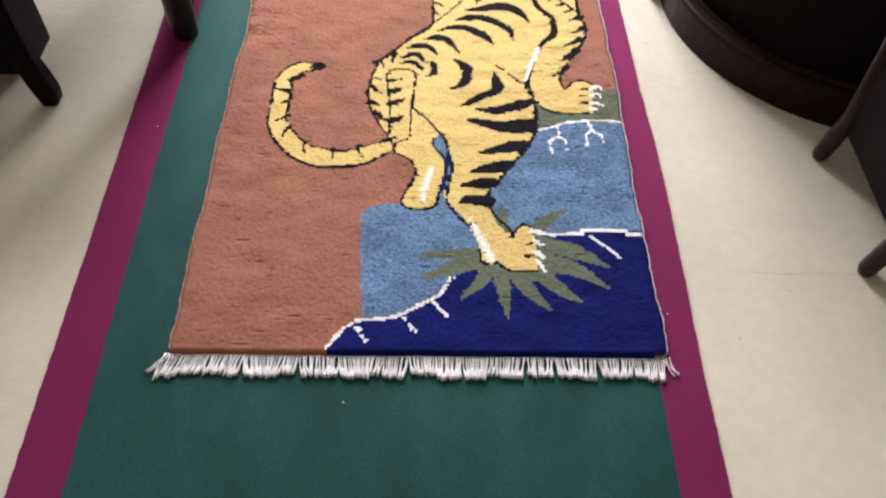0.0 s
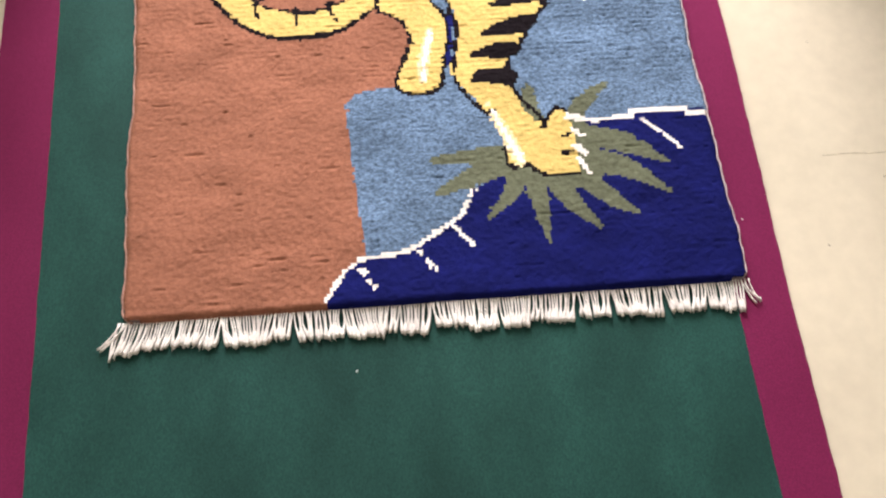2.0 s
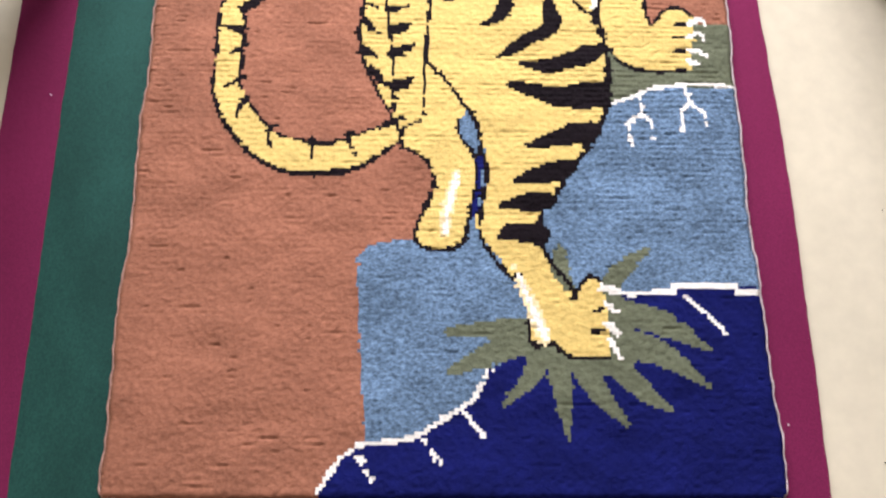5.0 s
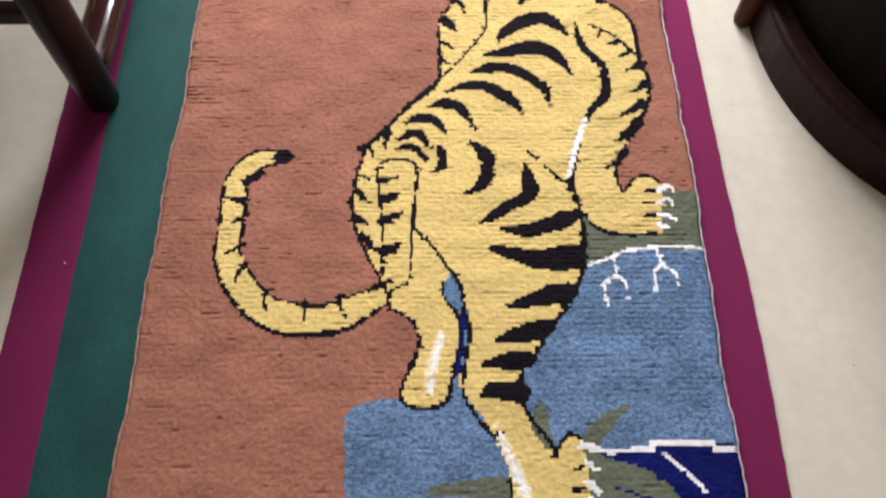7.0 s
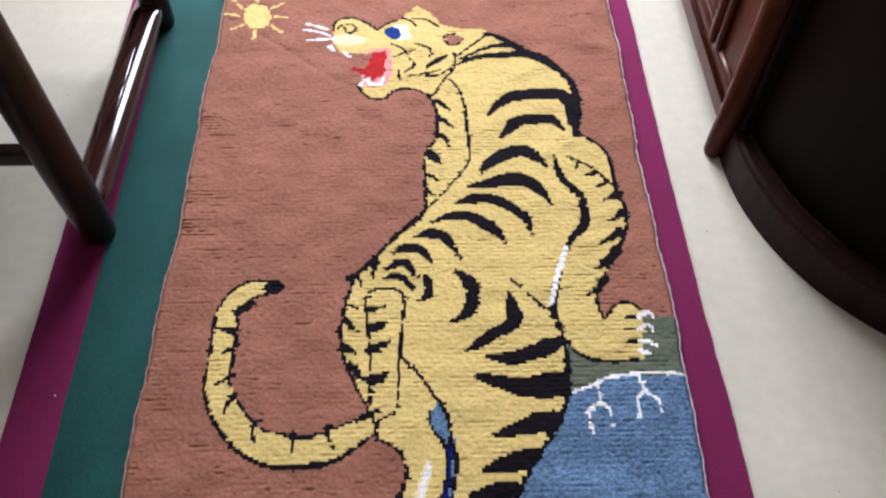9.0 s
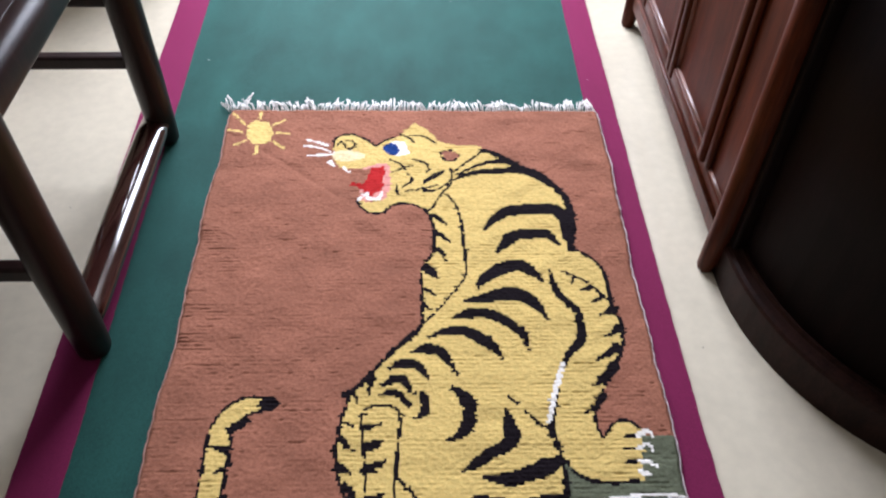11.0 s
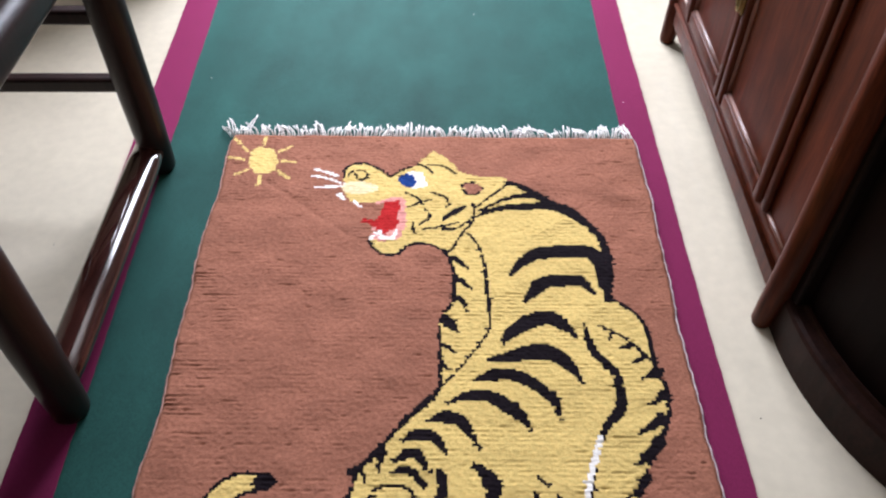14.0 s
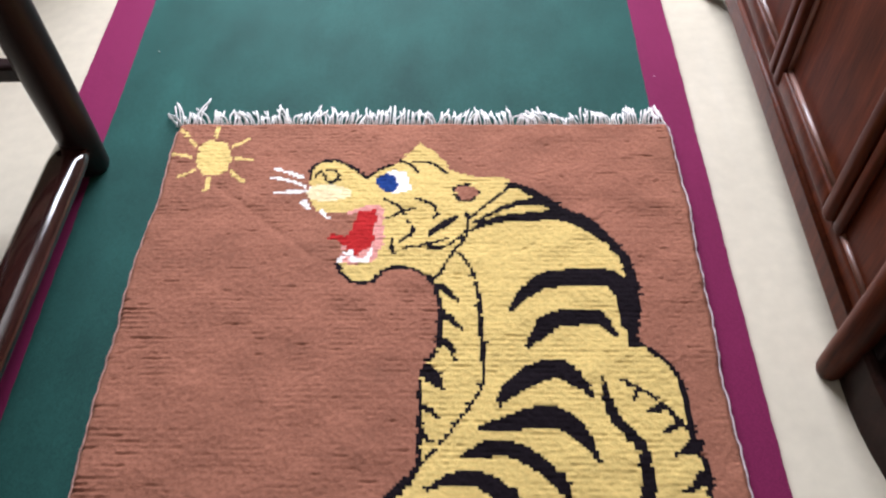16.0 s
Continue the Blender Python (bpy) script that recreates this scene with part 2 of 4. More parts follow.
def smooth_line(points, steps=6):
    """A soft curve through the given points."""
    p = np.array(points, float)
    if len(p) < 3:
        return p
    ext = np.vstack([2 * p[0] - p[1], p, 2 * p[-1] - p[-2]])
    t = np.linspace(0, 1, steps, endpoint=False)[:, None]
    out = []
    for a, b, c, d in zip(ext, ext[1:], ext[2:], ext[3:]):
        out.append(0.5 * (2 * b + (c - a) * t + (2 * a - 5 * b + 4 * c - d) * t ** 2 + (3 * b - a - 3 * c + d) * t ** 3))
    return np.vstack(out + [p[-1:]])


def patch(shade, points):
    inside = np.zeros(design.shape, bool)
    n = len(points)
    for k in range(n):
        (x0, y0), (x1, y1) = points[k], points[(k + 1) % n]
        if y0 == y1:
            continue
        cross = (knot_y >= min(y0, y1)) & (knot_y < max(y0, y1))
        inside ^= cross & (knot_x < x0 + (knot_y - y0) / (y1 - y0) * (x1 - x0))
    design[inside] = SHADES.index(shade)


def band(shade, points):
    line = smooth_line(points)
    dashed = shade == "dash"
    reach = np.zeros(design.shape, bool)
    for k, (a, b) in enumerate(zip(line, line[1:])):
        if dashed and k % 3 == 2:
            continue
        lo, hi = np.minimum(a, b)[:2] - 4, np.maximum(a, b)[:2] + 4
        r = slice(max(0, int(lo[1] / RUG_LONG * ROWS_KNOT)), max(0, int(hi[1] / RUG_LONG * ROWS_KNOT) + 1))
        gx, gy = knot_x[r], knot_y[r]
        d = b[:2] - a[:2]
        s = np.clip(((gx - a[0]) * d[0] + (gy - a[1]) * d[1]) / max(d @ d, 1e-6), 0, 1)
        w = np.maximum(a[2] + s * (b[2] - a[2]), 0.54)
        reach[r] |= (gx - a[0] - s * d[0]) ** 2 + (gy - a[1] - s * d[1]) ** 2 < (w / 2) ** 2
    design[reach] = SHADES.index("white" if dashed else shade)


patch("blue", [(-10.9, 7.6), (-11.8, 20.1), (-12.8, 33.2), (-11.6, 34.9), (-8.8, 35.9), (1.6, 36.4), (3.5, 57.4), (12.7, 55.3), (23.0, 57.9), (25.9, 58.4), (32.7, 61.3), (39.8, 61.9), (49.7, 61.5), (51.0, 28.7), (8.4, 18.1), (-2.4, 8.7)])
patch("moss", [(23.8, 67.6), (36.0, 72.9), (51.6, 73.0), (49.7, 61.5), (32.7, 61.4), (25.4, 58.4)])
patch("navy", [(-16.9, 0.3), (-16.5, 2.2), (-15.6, 3.7), (-13.6, 5.7), (-10.8, 7.2), (-7.0, 7.4), (-3.5, 8.4), (-1.6, 9.5), (0.6, 11.1), (3.3, 12.7), (4.5, 14.7), (5.9, 17.2), (13.1, 20.6), (25.2, 27.9), (32.5, 28.8), (40.6, 29.5), (50.9, 28.5), (47.8, -3.5), (-16.9, -4.8)])
band("white", [(-16.8, 1.1, 0.6), (-15.2, 3.9, 0.6), (-13.4, 5.9, 0.6), (-10.8, 7.3, 0.6), (-7.0, 7.6, 0.7), (-3.5, 8.6, 0.6), (0.6, 11.1, 0.7), (3.3, 12.9, 0.7), (4.9, 15.1, 0.7), (6.0, 17.4, 0.7)])
band("white", [(25.9, 28.1, 0.7), (32.5, 28.5, 0.8)])
band("white", [(32.5, 29.4, 0.8), (41.6, 29.5, 0.8)])
band("white", [(41.5, 28.5, 0.7), (46.3, 28.3, 0.7)])
band("dash", [(-11.8, 5.5, 0.4), (-10.6, 4.0, 0.5), (-9.6, 2.1, 0.4)])
band("dash", [(-3.1, 7.9, 0.6), (-1.7, 6.1, 0.6), (-0.3, 4.5, 0.6)])
band("dash", [(2.6, 11.4, 0.6), (4.0, 9.6, 0.6), (5.5, 8.0, 0.4)])
band("dash", [(34.2, 28.0, 0.6), (37.1, 25.0, 0.6), (39.8, 22.0, 0.6)])
band("white", [(25.4, 58.4, 0.6), (29.3, 59.8, 0.5), (32.7, 61.3, 0.7), (39.9, 62.0, 0.6), (45.9, 61.4, 0.7)])
band("white", [(30.2, 59.8, 0.6), (30.2, 56.9, 0.6), (28.2, 55.5, 0.6), (28.2, 51.6, 0.5)])
band("white", [(30.2, 56.9, 0.6), (31.6, 55.5, 0.6), (31.3, 52.5, 0.5)])
band("white", [(37.4, 61.3, 0.6), (37.6, 58.5, 0.6), (36.4, 57.3, 0.6), (36.3, 54.0, 0.6)])
band("white", [(37.6, 58.5, 0.6), (39.7, 57.3, 0.5), (40.1, 55.0, 0.6)])
band("moss", [(13.9, 21.0, 4.1), (11.5, 16.1, 2.4), (7.8, 12.4, 0.6)])
band("moss", [(15.5, 20.7, 4.0), (16.0, 14.2, 2.6), (16.6, 7.7, 0.5)])
band("moss", [(17.8, 19.9, 4.0), (21.2, 13.9, 2.7), (24.7, 9.6, 0.6)])
band("moss", [(21.0, 20.8, 4.0), (26.3, 15.2, 2.9), (30.8, 11.7, 0.6)])
band("moss", [(21.9, 22.4, 4.5), (30.4, 19.3, 3.4), (36.2, 14.9, 0.6)])
band("moss", [(22.8, 26.1, 3.2), (30.6, 23.8, 3.7), (36.9, 20.1, 0.6)])
band("moss", [(13.9, 22.3, 4.0), (6.8, 19.7, 3.2), (0.9, 17.1, 1.4)])
band("moss", [(12.3, 23.0, 3.5), (6.8, 22.9, 2.7), (0.4, 22.6, 1.3)])
patch("moss", [(10.8, 23.8), (13.2, 25.5), (24.5, 28.3), (26.8, 25.8), (26.4, 18.4), (20.9, 15.9), (13.1, 18.2)])
band("moss", [(17.3, 26.5, 3.9), (16.5, 30.3, 2.9), (16.5, 34.6, 1.8)])
band("moss", [(22.9, 29.1, 2.4), (25.4, 31.8, 2.7), (28.8, 34.5, 1.3)])
patch("yellow", [(-20.2, 152.7), (-18.8, 155.4), (-15.4, 155.8), (-12.4, 153.7), (-9.7, 151.7), (-7.8, 153.7), (-5.1, 154.8), (-3.6, 156.1), (-1.8, 158.5), (-0.7, 160.2), (2.2, 158.0), (4.4, 155.2), (5.2, 153.2), (10.2, 151.6), (14.7, 151.5), (15.7, 149.7), (18.4, 148.5), (24.1, 143.7), (25.6, 133.9), (8.0, 133.9), (2.9, 129.3), (1.9, 129.7), (-1.2, 131.3), (-5.3, 131.3), (-7.3, 129.1), (-10.3, 129.1), (-12.0, 130.6), (-13.3, 133.3), (-12.0, 136.7), (-8.3, 143.8), (-12.6, 143.5), (-15.6, 143.2), (-17.9, 144.1), (-19.5, 146.5)])
patch("yellow", [(5.9, 136.7), (8.0, 141.6), (15.6, 146.7), (18.4, 148.5), (24.1, 143.7), (30.0, 138.0), (32.8, 134.6), (34.5, 131.3), (34.0, 121.3), (34.1, 117.2), (38.0, 113.2), (39.1, 107.9), (39.2, 102.7), (40.5, 99.8), (39.9, 93.2), (38.4, 89.7), (36.6, 85.4), (23.5, 77.3), (8.8, 84.7), (-2.6, 84.9), (-7.7, 87.0), (-3.0, 92.4), (1.1, 96.8), (1.6, 99.5), (1.2, 106.6), (1.2, 112.0), (4.2, 116.5), (3.6, 123.6), (2.8, 128.7)])
patch("yellow", [(38.9, 103.1), (40.1, 98.9), (39.9, 93.5), (38.4, 89.6), (35.8, 84.5), (32.9, 79.0), (32.2, 76.6), (32.4, 74.3), (33.2, 72.8), (34.7, 74.8), (37.3, 76.2), (39.2, 75.3), (40.0, 73.6), (38.6, 64.7), (33.0, 64.2), (28.4, 65.3), (26.2, 67.9), (24.9, 69.7), (23.3, 73.7), (27.6, 103.1)])
patch("yellow", [(1.6, 97.8), (29.8, 103.1), (28.6, 89.6), (25.0, 77.3), (24.9, 69.7), (25.6, 65.9), (25.1, 60.5), (24.7, 57.3), (22.9, 53.3), (20.1, 49.1), (18.6, 46.4), (16.6, 43.7), (14.8, 41.6), (14.0, 39.8), (13.7, 36.0), (4.7, 37.3), (5.3, 41.8), (6.3, 46.4), (6.0, 50.3), (5.3, 54.8), (3.5, 57.6), (4.5, 48.4), (4.5, 43.7), (3.5, 40.0), (2.9, 37.3), (2.1, 35.5), (-0.1, 34.9), (-3.1, 35.0), (-4.2, 36.7), (-3.7, 39.1), (-2.3, 42.8), (-1.7, 45.5), (-2.4, 47.9), (-4.2, 49.7), (-6.1, 50.7), (-6.8, 53.4), (-9.1, 57.8), (-11.1, 61.7), (-12.8, 66.1), (-13.6, 70.4), (-13.2, 75.1), (-12.4, 79.2), (-11.1, 82.9), (-8.6, 85.4), (-6.7, 88.5), (-3.6, 92.4)])
patch("yellow", [(4.7, 37.1), (4.3, 40.2), (13.7, 38.6), (14.1, 34.6), (15.3, 31.1), (17.6, 28.0), (18.8, 28.0), (19.7, 29.9), (20.7, 30.6), (21.7, 30.0), (22.4, 28.1), (23.0, 26.6), (22.8, 19.2), (17.0, 19.4), (15.5, 20.7), (14.3, 21.0), (12.7, 20.4), (11.7, 21.6), (11.7, 24.6), (10.4, 28.9), (8.0, 33.2)])
band("black", [(-26.2, 80.3, 3.3), (-30.6, 79.6, 4.4), (-33.7, 76.3, 4.0), (-33.8, 71.7, 4.8), (-33.7, 66.1, 4.6), (-33.7, 60.7, 4.8), (-31.2, 55.5, 5.5), (-27.0, 50.9, 5.4), (-22.8, 49.3, 6.1), (-18.2, 48.8, 5.9), (-13.8, 49.9, 5.9), (-10.2, 51.9, 4.7), (-6.6, 53.9, 3.6)])
band("yellow", [(-26.8, 80.3, 2.2), (-30.6, 79.6, 3.1), (-33.6, 76.3, 3.1), (-33.8, 71.7, 3.5), (-33.7, 66.1, 3.4), (-33.6, 60.7, 3.6), (-31.0, 55.5, 4.2), (-26.9, 51.1, 4.3), (-22.8, 49.5, 4.9), (-18.2, 48.9, 3.7), (-13.8, 50.1, 4.6), (-10.2, 52.1, 3.6), (-5.7, 54.2, 3.2)])
band("black", [(-26.7, 80.4, 2.6), (-26.1, 80.3, 2.8), (-25.8, 80.1, 2.6)])
band("black", [(-32.2, 74.9, 1.5), (-31.0, 76.1, 2.0), (-29.3, 76.8, 0.9)])
band("black", [(-34.6, 71.7, 0.5), (-32.6, 71.2, 1.5), (-31.7, 71.4, 1.1)])
band("black", [(-33.5, 66.8, 0.5), (-32.2, 67.8, 0.9), (-31.2, 68.3, 0.9)])
band("black", [(-34.0, 61.0, 0.4), (-32.4, 62.0, 0.7), (-31.3, 62.7, 1.0)])
band("black", [(-31.9, 55.9, 0.5), (-31.2, 57.8, 0.9), (-30.5, 59.0, 1.1)])
band("black", [(-26.3, 50.6, 0.4), (-26.8, 52.9, 0.8), (-26.3, 54.2, 1.1)])
band("black", [(-20.0, 48.9, 0.6), (-20.0, 50.4, 0.7), (-20.2, 52.0, 1.3)])
band("black", [(-13.5, 49.4, 0.4), (-14.4, 51.4, 0.7), (-14.7, 53.0, 1.3)])
band("black", [(-9.9, 54.2, 0.8), (-8.3, 54.9, 1.3), (-6.7, 55.8, 0.7)])
band("black", [(-6.5, 50.9, 0.4), (-6.8, 52.4, 0.5), (-6.2, 54.2, 0.5), (-3.7, 55.4, 0.4)])
band("black", [(-9.6, 77.4, 0.5), (-9.0, 72.7, 0.5), (-8.2, 66.0, 0.6), (-7.9, 56.9, 0.5)])
band("black", [(-9.5, 77.2, 0.5), (-8.4, 79.2, 0.5), (-5.4, 79.7, 0.5), (-2.6, 78.1, 0.6), (-2.8, 71.5, 0.7), (-3.2, 63.8, 0.6), (-3.4, 56.4, 0.6)])
band("black", [(-8.9, 75.0, 1.4), (-7.5, 75.4, 0.9), (-5.9, 76.0, 0.4)])
band("black", [(-8.5, 71.3, 1.6), (-7.0, 71.8, 1.8), (-5.4, 72.6, 0.4)])
band("black", [(-8.2, 67.1, 1.8), (-6.6, 67.8, 1.6), (-4.9, 68.8, 0.4)])
band("black", [(-8.0, 61.4, 2.0), (-6.3, 61.7, 1.8), (-5.1, 63.0, 0.5)])
band("black", [(-12.3, 76.2, 0.9), (-11.9, 76.0, 0.8), (-10.9, 75.5, 0.4)])
band("black", [(-12.9, 73.2, 1.1), (-12.3, 72.5, 1.3), (-10.9, 70.9, 0.4)])
band("black", [(-12.8, 68.0, 1.2), (-12.2, 67.4, 1.5), (-10.7, 66.5, 0.4)])
band("black", [(-11.7, 64.7, 0.9), (-10.7, 63.4, 1.4), (-9.3, 61.5, 0.5)])
band("black", [(-12.6, 82.0, 1.5), (-11.1, 82.8, 0.9), (-10.5, 80.3, 0.4)])
band("black", [(-8.0, 85.3, 1.7), (-8.3, 83.5, 1.0), (-8.3, 81.8, 0.4)])
band("black", [(-6.8, 53.4, 0.6), (-9.1, 57.8, 0.6), (-11.1, 61.7, 0.6), (-12.8, 66.1, 0.7), (-13.6, 70.4, 0.7), (-13.2, 75.1, 0.7), (-12.4, 79.2, 0.7), (-11.1, 82.9, 0.7), (-8.6, 85.4, 0.7), (-6.7, 88.5, 0.7), (-3.6, 92.4, 0.6), (1.6, 98.0, 0.6)])
band("black", [(-2.7, 65.7, 0.4), (0.7, 61.6, 0.4), (2.6, 58.5, 0.6), (3.5, 57.2, 0.7)])
patch("blue", [(3.4, 57.2), (2.1, 55.2), (2.5, 52.3), (4.8, 49.7), (5.4, 50.8), (4.9, 54.8)])
band("black", [(3.5, 57.4, 0.7), (5.0, 54.3, 0.7), (5.4, 50.3, 0.8), (6.3, 47.4, 0.7), (5.7, 43.7, 0.7), (5.1, 37.3, 0.6), (6.8, 33.6, 0.6), (10.4, 28.9, 0.6), (11.7, 24.6, 0.5), (11.7, 21.6, 0.5), (12.7, 20.4, 0.5), (14.3, 21.0, 0.5), (15.5, 20.7, 0.5), (17.0, 19.2, 0.6), (19.4, 18.8, 0.6), (22.8, 18.9, 0.4)])
band("black", [(1.9, 55.4, 0.4), (2.5, 52.3, 0.6), (4.5, 49.2, 0.7), (4.5, 43.7, 0.7), (3.4, 39.6, 0.7), (3.0, 37.1, 0.7), (2.1, 35.4, 0.7), (-0.2, 34.6, 0.7), (-3.1, 34.9, 0.8), (-4.4, 36.7, 0.6), (-3.9, 39.1, 0.6), (-2.3, 42.8, 0.7), (-1.7, 45.5, 0.7), (-2.4, 47.9, 0.5), (-4.2, 49.7, 0.5), (-6.4, 50.9, 0.6)])
band("navy", [(5.2, 49.4, 0.6), (5.2, 46.5, 0.6), (4.8, 43.2, 0.5), (4.1, 40.0, 0.5)])
band("cream", [(1.7, 46.5, 1.4), (0.4, 41.4, 1.8), (-0.1, 37.1, 1.4)])
band("white", [(1.7, 46.3, 0.8), (0.5, 41.4, 0.8), (0.0, 37.3, 0.7)])
band("cream", [(9.8, 32.1, 0.8), (12.0, 26.8, 2.0), (13.8, 21.6, 1.9)])
band("white", [(10.4, 31.0, 0.4), (12.0, 26.8, 0.8), (13.9, 21.9, 1.0)])
band("black", [(13.8, 36.4, 0.6), (14.6, 33.8, 0.7), (16.8, 30.8, 0.6), (18.5, 28.1, 0.7), (18.0, 27.5, 0.6), (19.5, 29.7, 0.6), (20.7, 30.8, 0.7), (22.1, 30.0, 0.4)])
band("black", [(11.7, 65.4, 0.7), (16.0, 65.1, 2.5), (19.9, 66.2, 2.9), (23.3, 67.6, 3.1), (24.7, 68.2, 1.0)])
band("black", [(10.3, 61.8, 1.5), (13.9, 60.7, 2.5), (17.6, 59.7, 3.6), (22.3, 60.0, 4.7), (23.7, 60.4, 4.3)])
band("black", [(25.0, 70.3, 0.8), (25.5, 65.9, 0.8), (25.2, 60.5, 1.2), (24.6, 57.1, 0.8), (22.9, 53.3, 1.3), (20.1, 49.1, 0.8), (16.6, 43.7, 0.7), (14.8, 41.6, 0.6), (14.0, 39.8, 0.5), (13.8, 36.4, 0.5)])
band("black", [(11.9, 51.2, 0.5), (16.2, 52.3, 2.5), (20.0, 53.4, 3.6), (22.2, 54.0, 2.9)])
band("black", [(10.1, 45.4, 0.4), (13.3, 46.4, 2.5), (16.9, 47.1, 3.4), (18.5, 47.8, 2.5)])
band("black", [(7.6, 41.4, 0.4), (9.5, 41.8, 1.6), (13.1, 42.1, 3.2), (15.2, 42.4, 2.5)])
band("black", [(7.7, 36.4, 0.4), (9.6, 37.4, 2.7), (13.5, 37.1, 3.5)])
band("black", [(9.1, 139.7, 0.8), (13.3, 141.7, 1.6), (18.7, 142.3, 2.0), (24.1, 142.5, 2.4), (28.2, 140.5, 2.9), (32.0, 136.3, 1.5), (34.0, 131.9, 1.8), (34.2, 124.9, 1.9), (32.9, 117.5, 1.7)])
band("black", [(14.7, 123.0, 0.7), (17.6, 126.8, 2.4), (20.7, 129.0, 3.2), (25.2, 129.4, 3.6), (30.3, 129.4, 3.4), (33.0, 126.5, 3.7), (33.0, 121.0, 2.9)])
band("black", [(17.2, 116.8, 0.7), (19.2, 119.2, 2.4), (21.2, 121.3, 3.0), (24.7, 121.9, 3.0), (28.1, 121.9, 2.6), (29.8, 119.8, 1.4), (31.1, 118.3, 0.4)])
band("black", [(12.7, 107.4, 1.4), (15.0, 110.1, 2.8), (18.4, 112.3, 3.5), (21.7, 112.9, 3.3), (24.1, 111.0, 2.3), (26.2, 108.5, 0.6)])
band("black", [(10.1, 103.5, 0.8), (14.4, 104.3, 2.6), (18.0, 105.1, 3.3), (21.6, 104.7, 3.3), (24.1, 102.3, 2.3), (26.1, 98.7, 0.6)])
band("black", [(7.6, 99.3, 0.8), (10.7, 100.3, 2.3), (14.3, 100.3, 2.4), (17.7, 98.4, 2.4), (20.6, 95.5, 2.0), (21.8, 91.3, 0.4)])
band("black", [(2.7, 94.6, 0.6), (6.4, 96.0, 2.0), (9.8, 95.9, 2.4), (13.2, 93.8, 2.8), (15.3, 91.6, 1.7), (16.7, 89.0, 0.4)])
band("black", [(-0.7, 91.1, 0.5), (2.1, 91.9, 2.3), (4.7, 91.2, 2.2), (6.4, 89.1, 1.4), (7.9, 86.1, 0.4)])
band("black", [(-4.8, 87.5, 0.7), (-2.0, 88.7, 2.3), (0.6, 88.0, 2.0), (2.6, 85.0, 0.5)])
band("black", [(-5.9, 83.8, 0.7), (-3.0, 85.4, 1.9), (-1.4, 84.0, 1.3), (-0.2, 81.6, 0.4)])
band("black", [(-6.3, 81.9, 0.5), (-4.0, 82.5, 1.3), (-1.9, 80.8, 1.3), (-0.8, 78.9, 0.4)])
band("black", [(0.0, 76.8, 0.4), (1.8, 78.2, 1.8), (1.8, 80.9, 1.7), (1.1, 82.4, 0.6)])
band("black", [(6.9, 83.3, 0.7), (9.3, 80.8, 2.6), (9.9, 77.2, 2.8), (8.5, 73.9, 2.0), (5.9, 72.5, 0.4)])
band("black", [(16.4, 78.6, 0.5), (17.0, 74.8, 2.8), (16.7, 71.9, 2.6), (13.3, 70.0, 2.2), (10.8, 68.2, 2.0), (8.2, 66.7, 0.4)])
band("black", [(27.7, 111.5, 0.7), (28.8, 105.3, 1.8), (31.8, 101.4, 1.7), (32.4, 96.9, 2.0), (31.9, 93.6, 2.0), (29.2, 90.3, 1.4), (27.2, 85.8, 0.7), (25.1, 78.4, 0.8), (24.3, 74.3, 1.3), (25.1, 70.0, 1.2)])
band("white", [(27.7, 88.1, 0.9), (25.8, 82.7, 1.0), (24.0, 76.3, 0.9)])
band("black", [(17.1, 81.2, 0.5), (20.5, 77.3, 0.5), (24.1, 74.0, 0.8)])
band("black", [(30.6, 111.2, 0.4), (32.5, 109.9, 0.7), (35.5, 107.8, 0.6), (37.7, 104.7, 0.7), (39.6, 102.2, 0.5)])
band("black", [(32.0, 108.0, 0.4), (32.8, 109.7, 0.9)])
band("black", [(33.6, 106.0, 0.5), (35.8, 106.8, 1.4)])
band("black", [(35.5, 103.1, 0.5), (37.6, 104.1, 1.2)])
band("black", [(36.6, 99.6, 0.4), (38.9, 100.6, 2.0), (40.0, 101.3, 1.4)])
band("black", [(36.8, 94.5, 0.4), (38.5, 95.2, 1.1), (39.5, 96.5, 1.6)])
band("black", [(34.5, 88.9, 0.4), (36.9, 90.4, 1.4), (38.5, 91.9, 2.0)])
band("black", [(32.9, 83.3, 0.5), (35.1, 84.8, 1.8), (37.5, 87.7, 2.1)])
band("black", [(30.3, 77.4, 0.4), (32.1, 78.6, 0.9), (34.4, 81.3, 1.7)])
band("black", [(39.0, 103.4, 0.8), (40.1, 98.9, 0.9), (40.0, 93.5, 0.9), (38.3, 88.9, 0.9), (35.4, 83.9, 0.6), (32.6, 78.4, 0.7), (32.2, 76.3, 0.6), (32.4, 74.3, 0.6), (33.2, 72.8, 0.6), (34.7, 74.8, 0.6), (37.3, 76.2, 0.6), (39.6, 74.6, 0.5)])
band("black", [(24.9, 69.7, 0.8), (26.2, 67.7, 0.6), (28.4, 65.3, 0.7), (33.0, 64.2, 0.7), (37.8, 64.5, 0.7)])
band("black", [(34.1, 117.2, 0.7), (38.0, 113.2, 0.8), (39.1, 108.9, 0.9), (39.4, 102.7, 0.7)])
band("black", [(36.9, 72.9, 0.5), (38.9, 73.0, 0.5)])
band("black", [(36.3, 70.4, 0.4), (38.6, 70.5, 0.5)])
band("black", [(36.2, 68.0, 0.5), (38.3, 68.1, 0.5)])
band("white", [(39.1, 73.0, 1.0), (41.0, 73.9, 0.8), (41.6, 72.9, 0.5)])
band("white", [(38.9, 70.5, 0.9), (40.5, 71.3, 0.6), (41.3, 70.2, 0.6)])
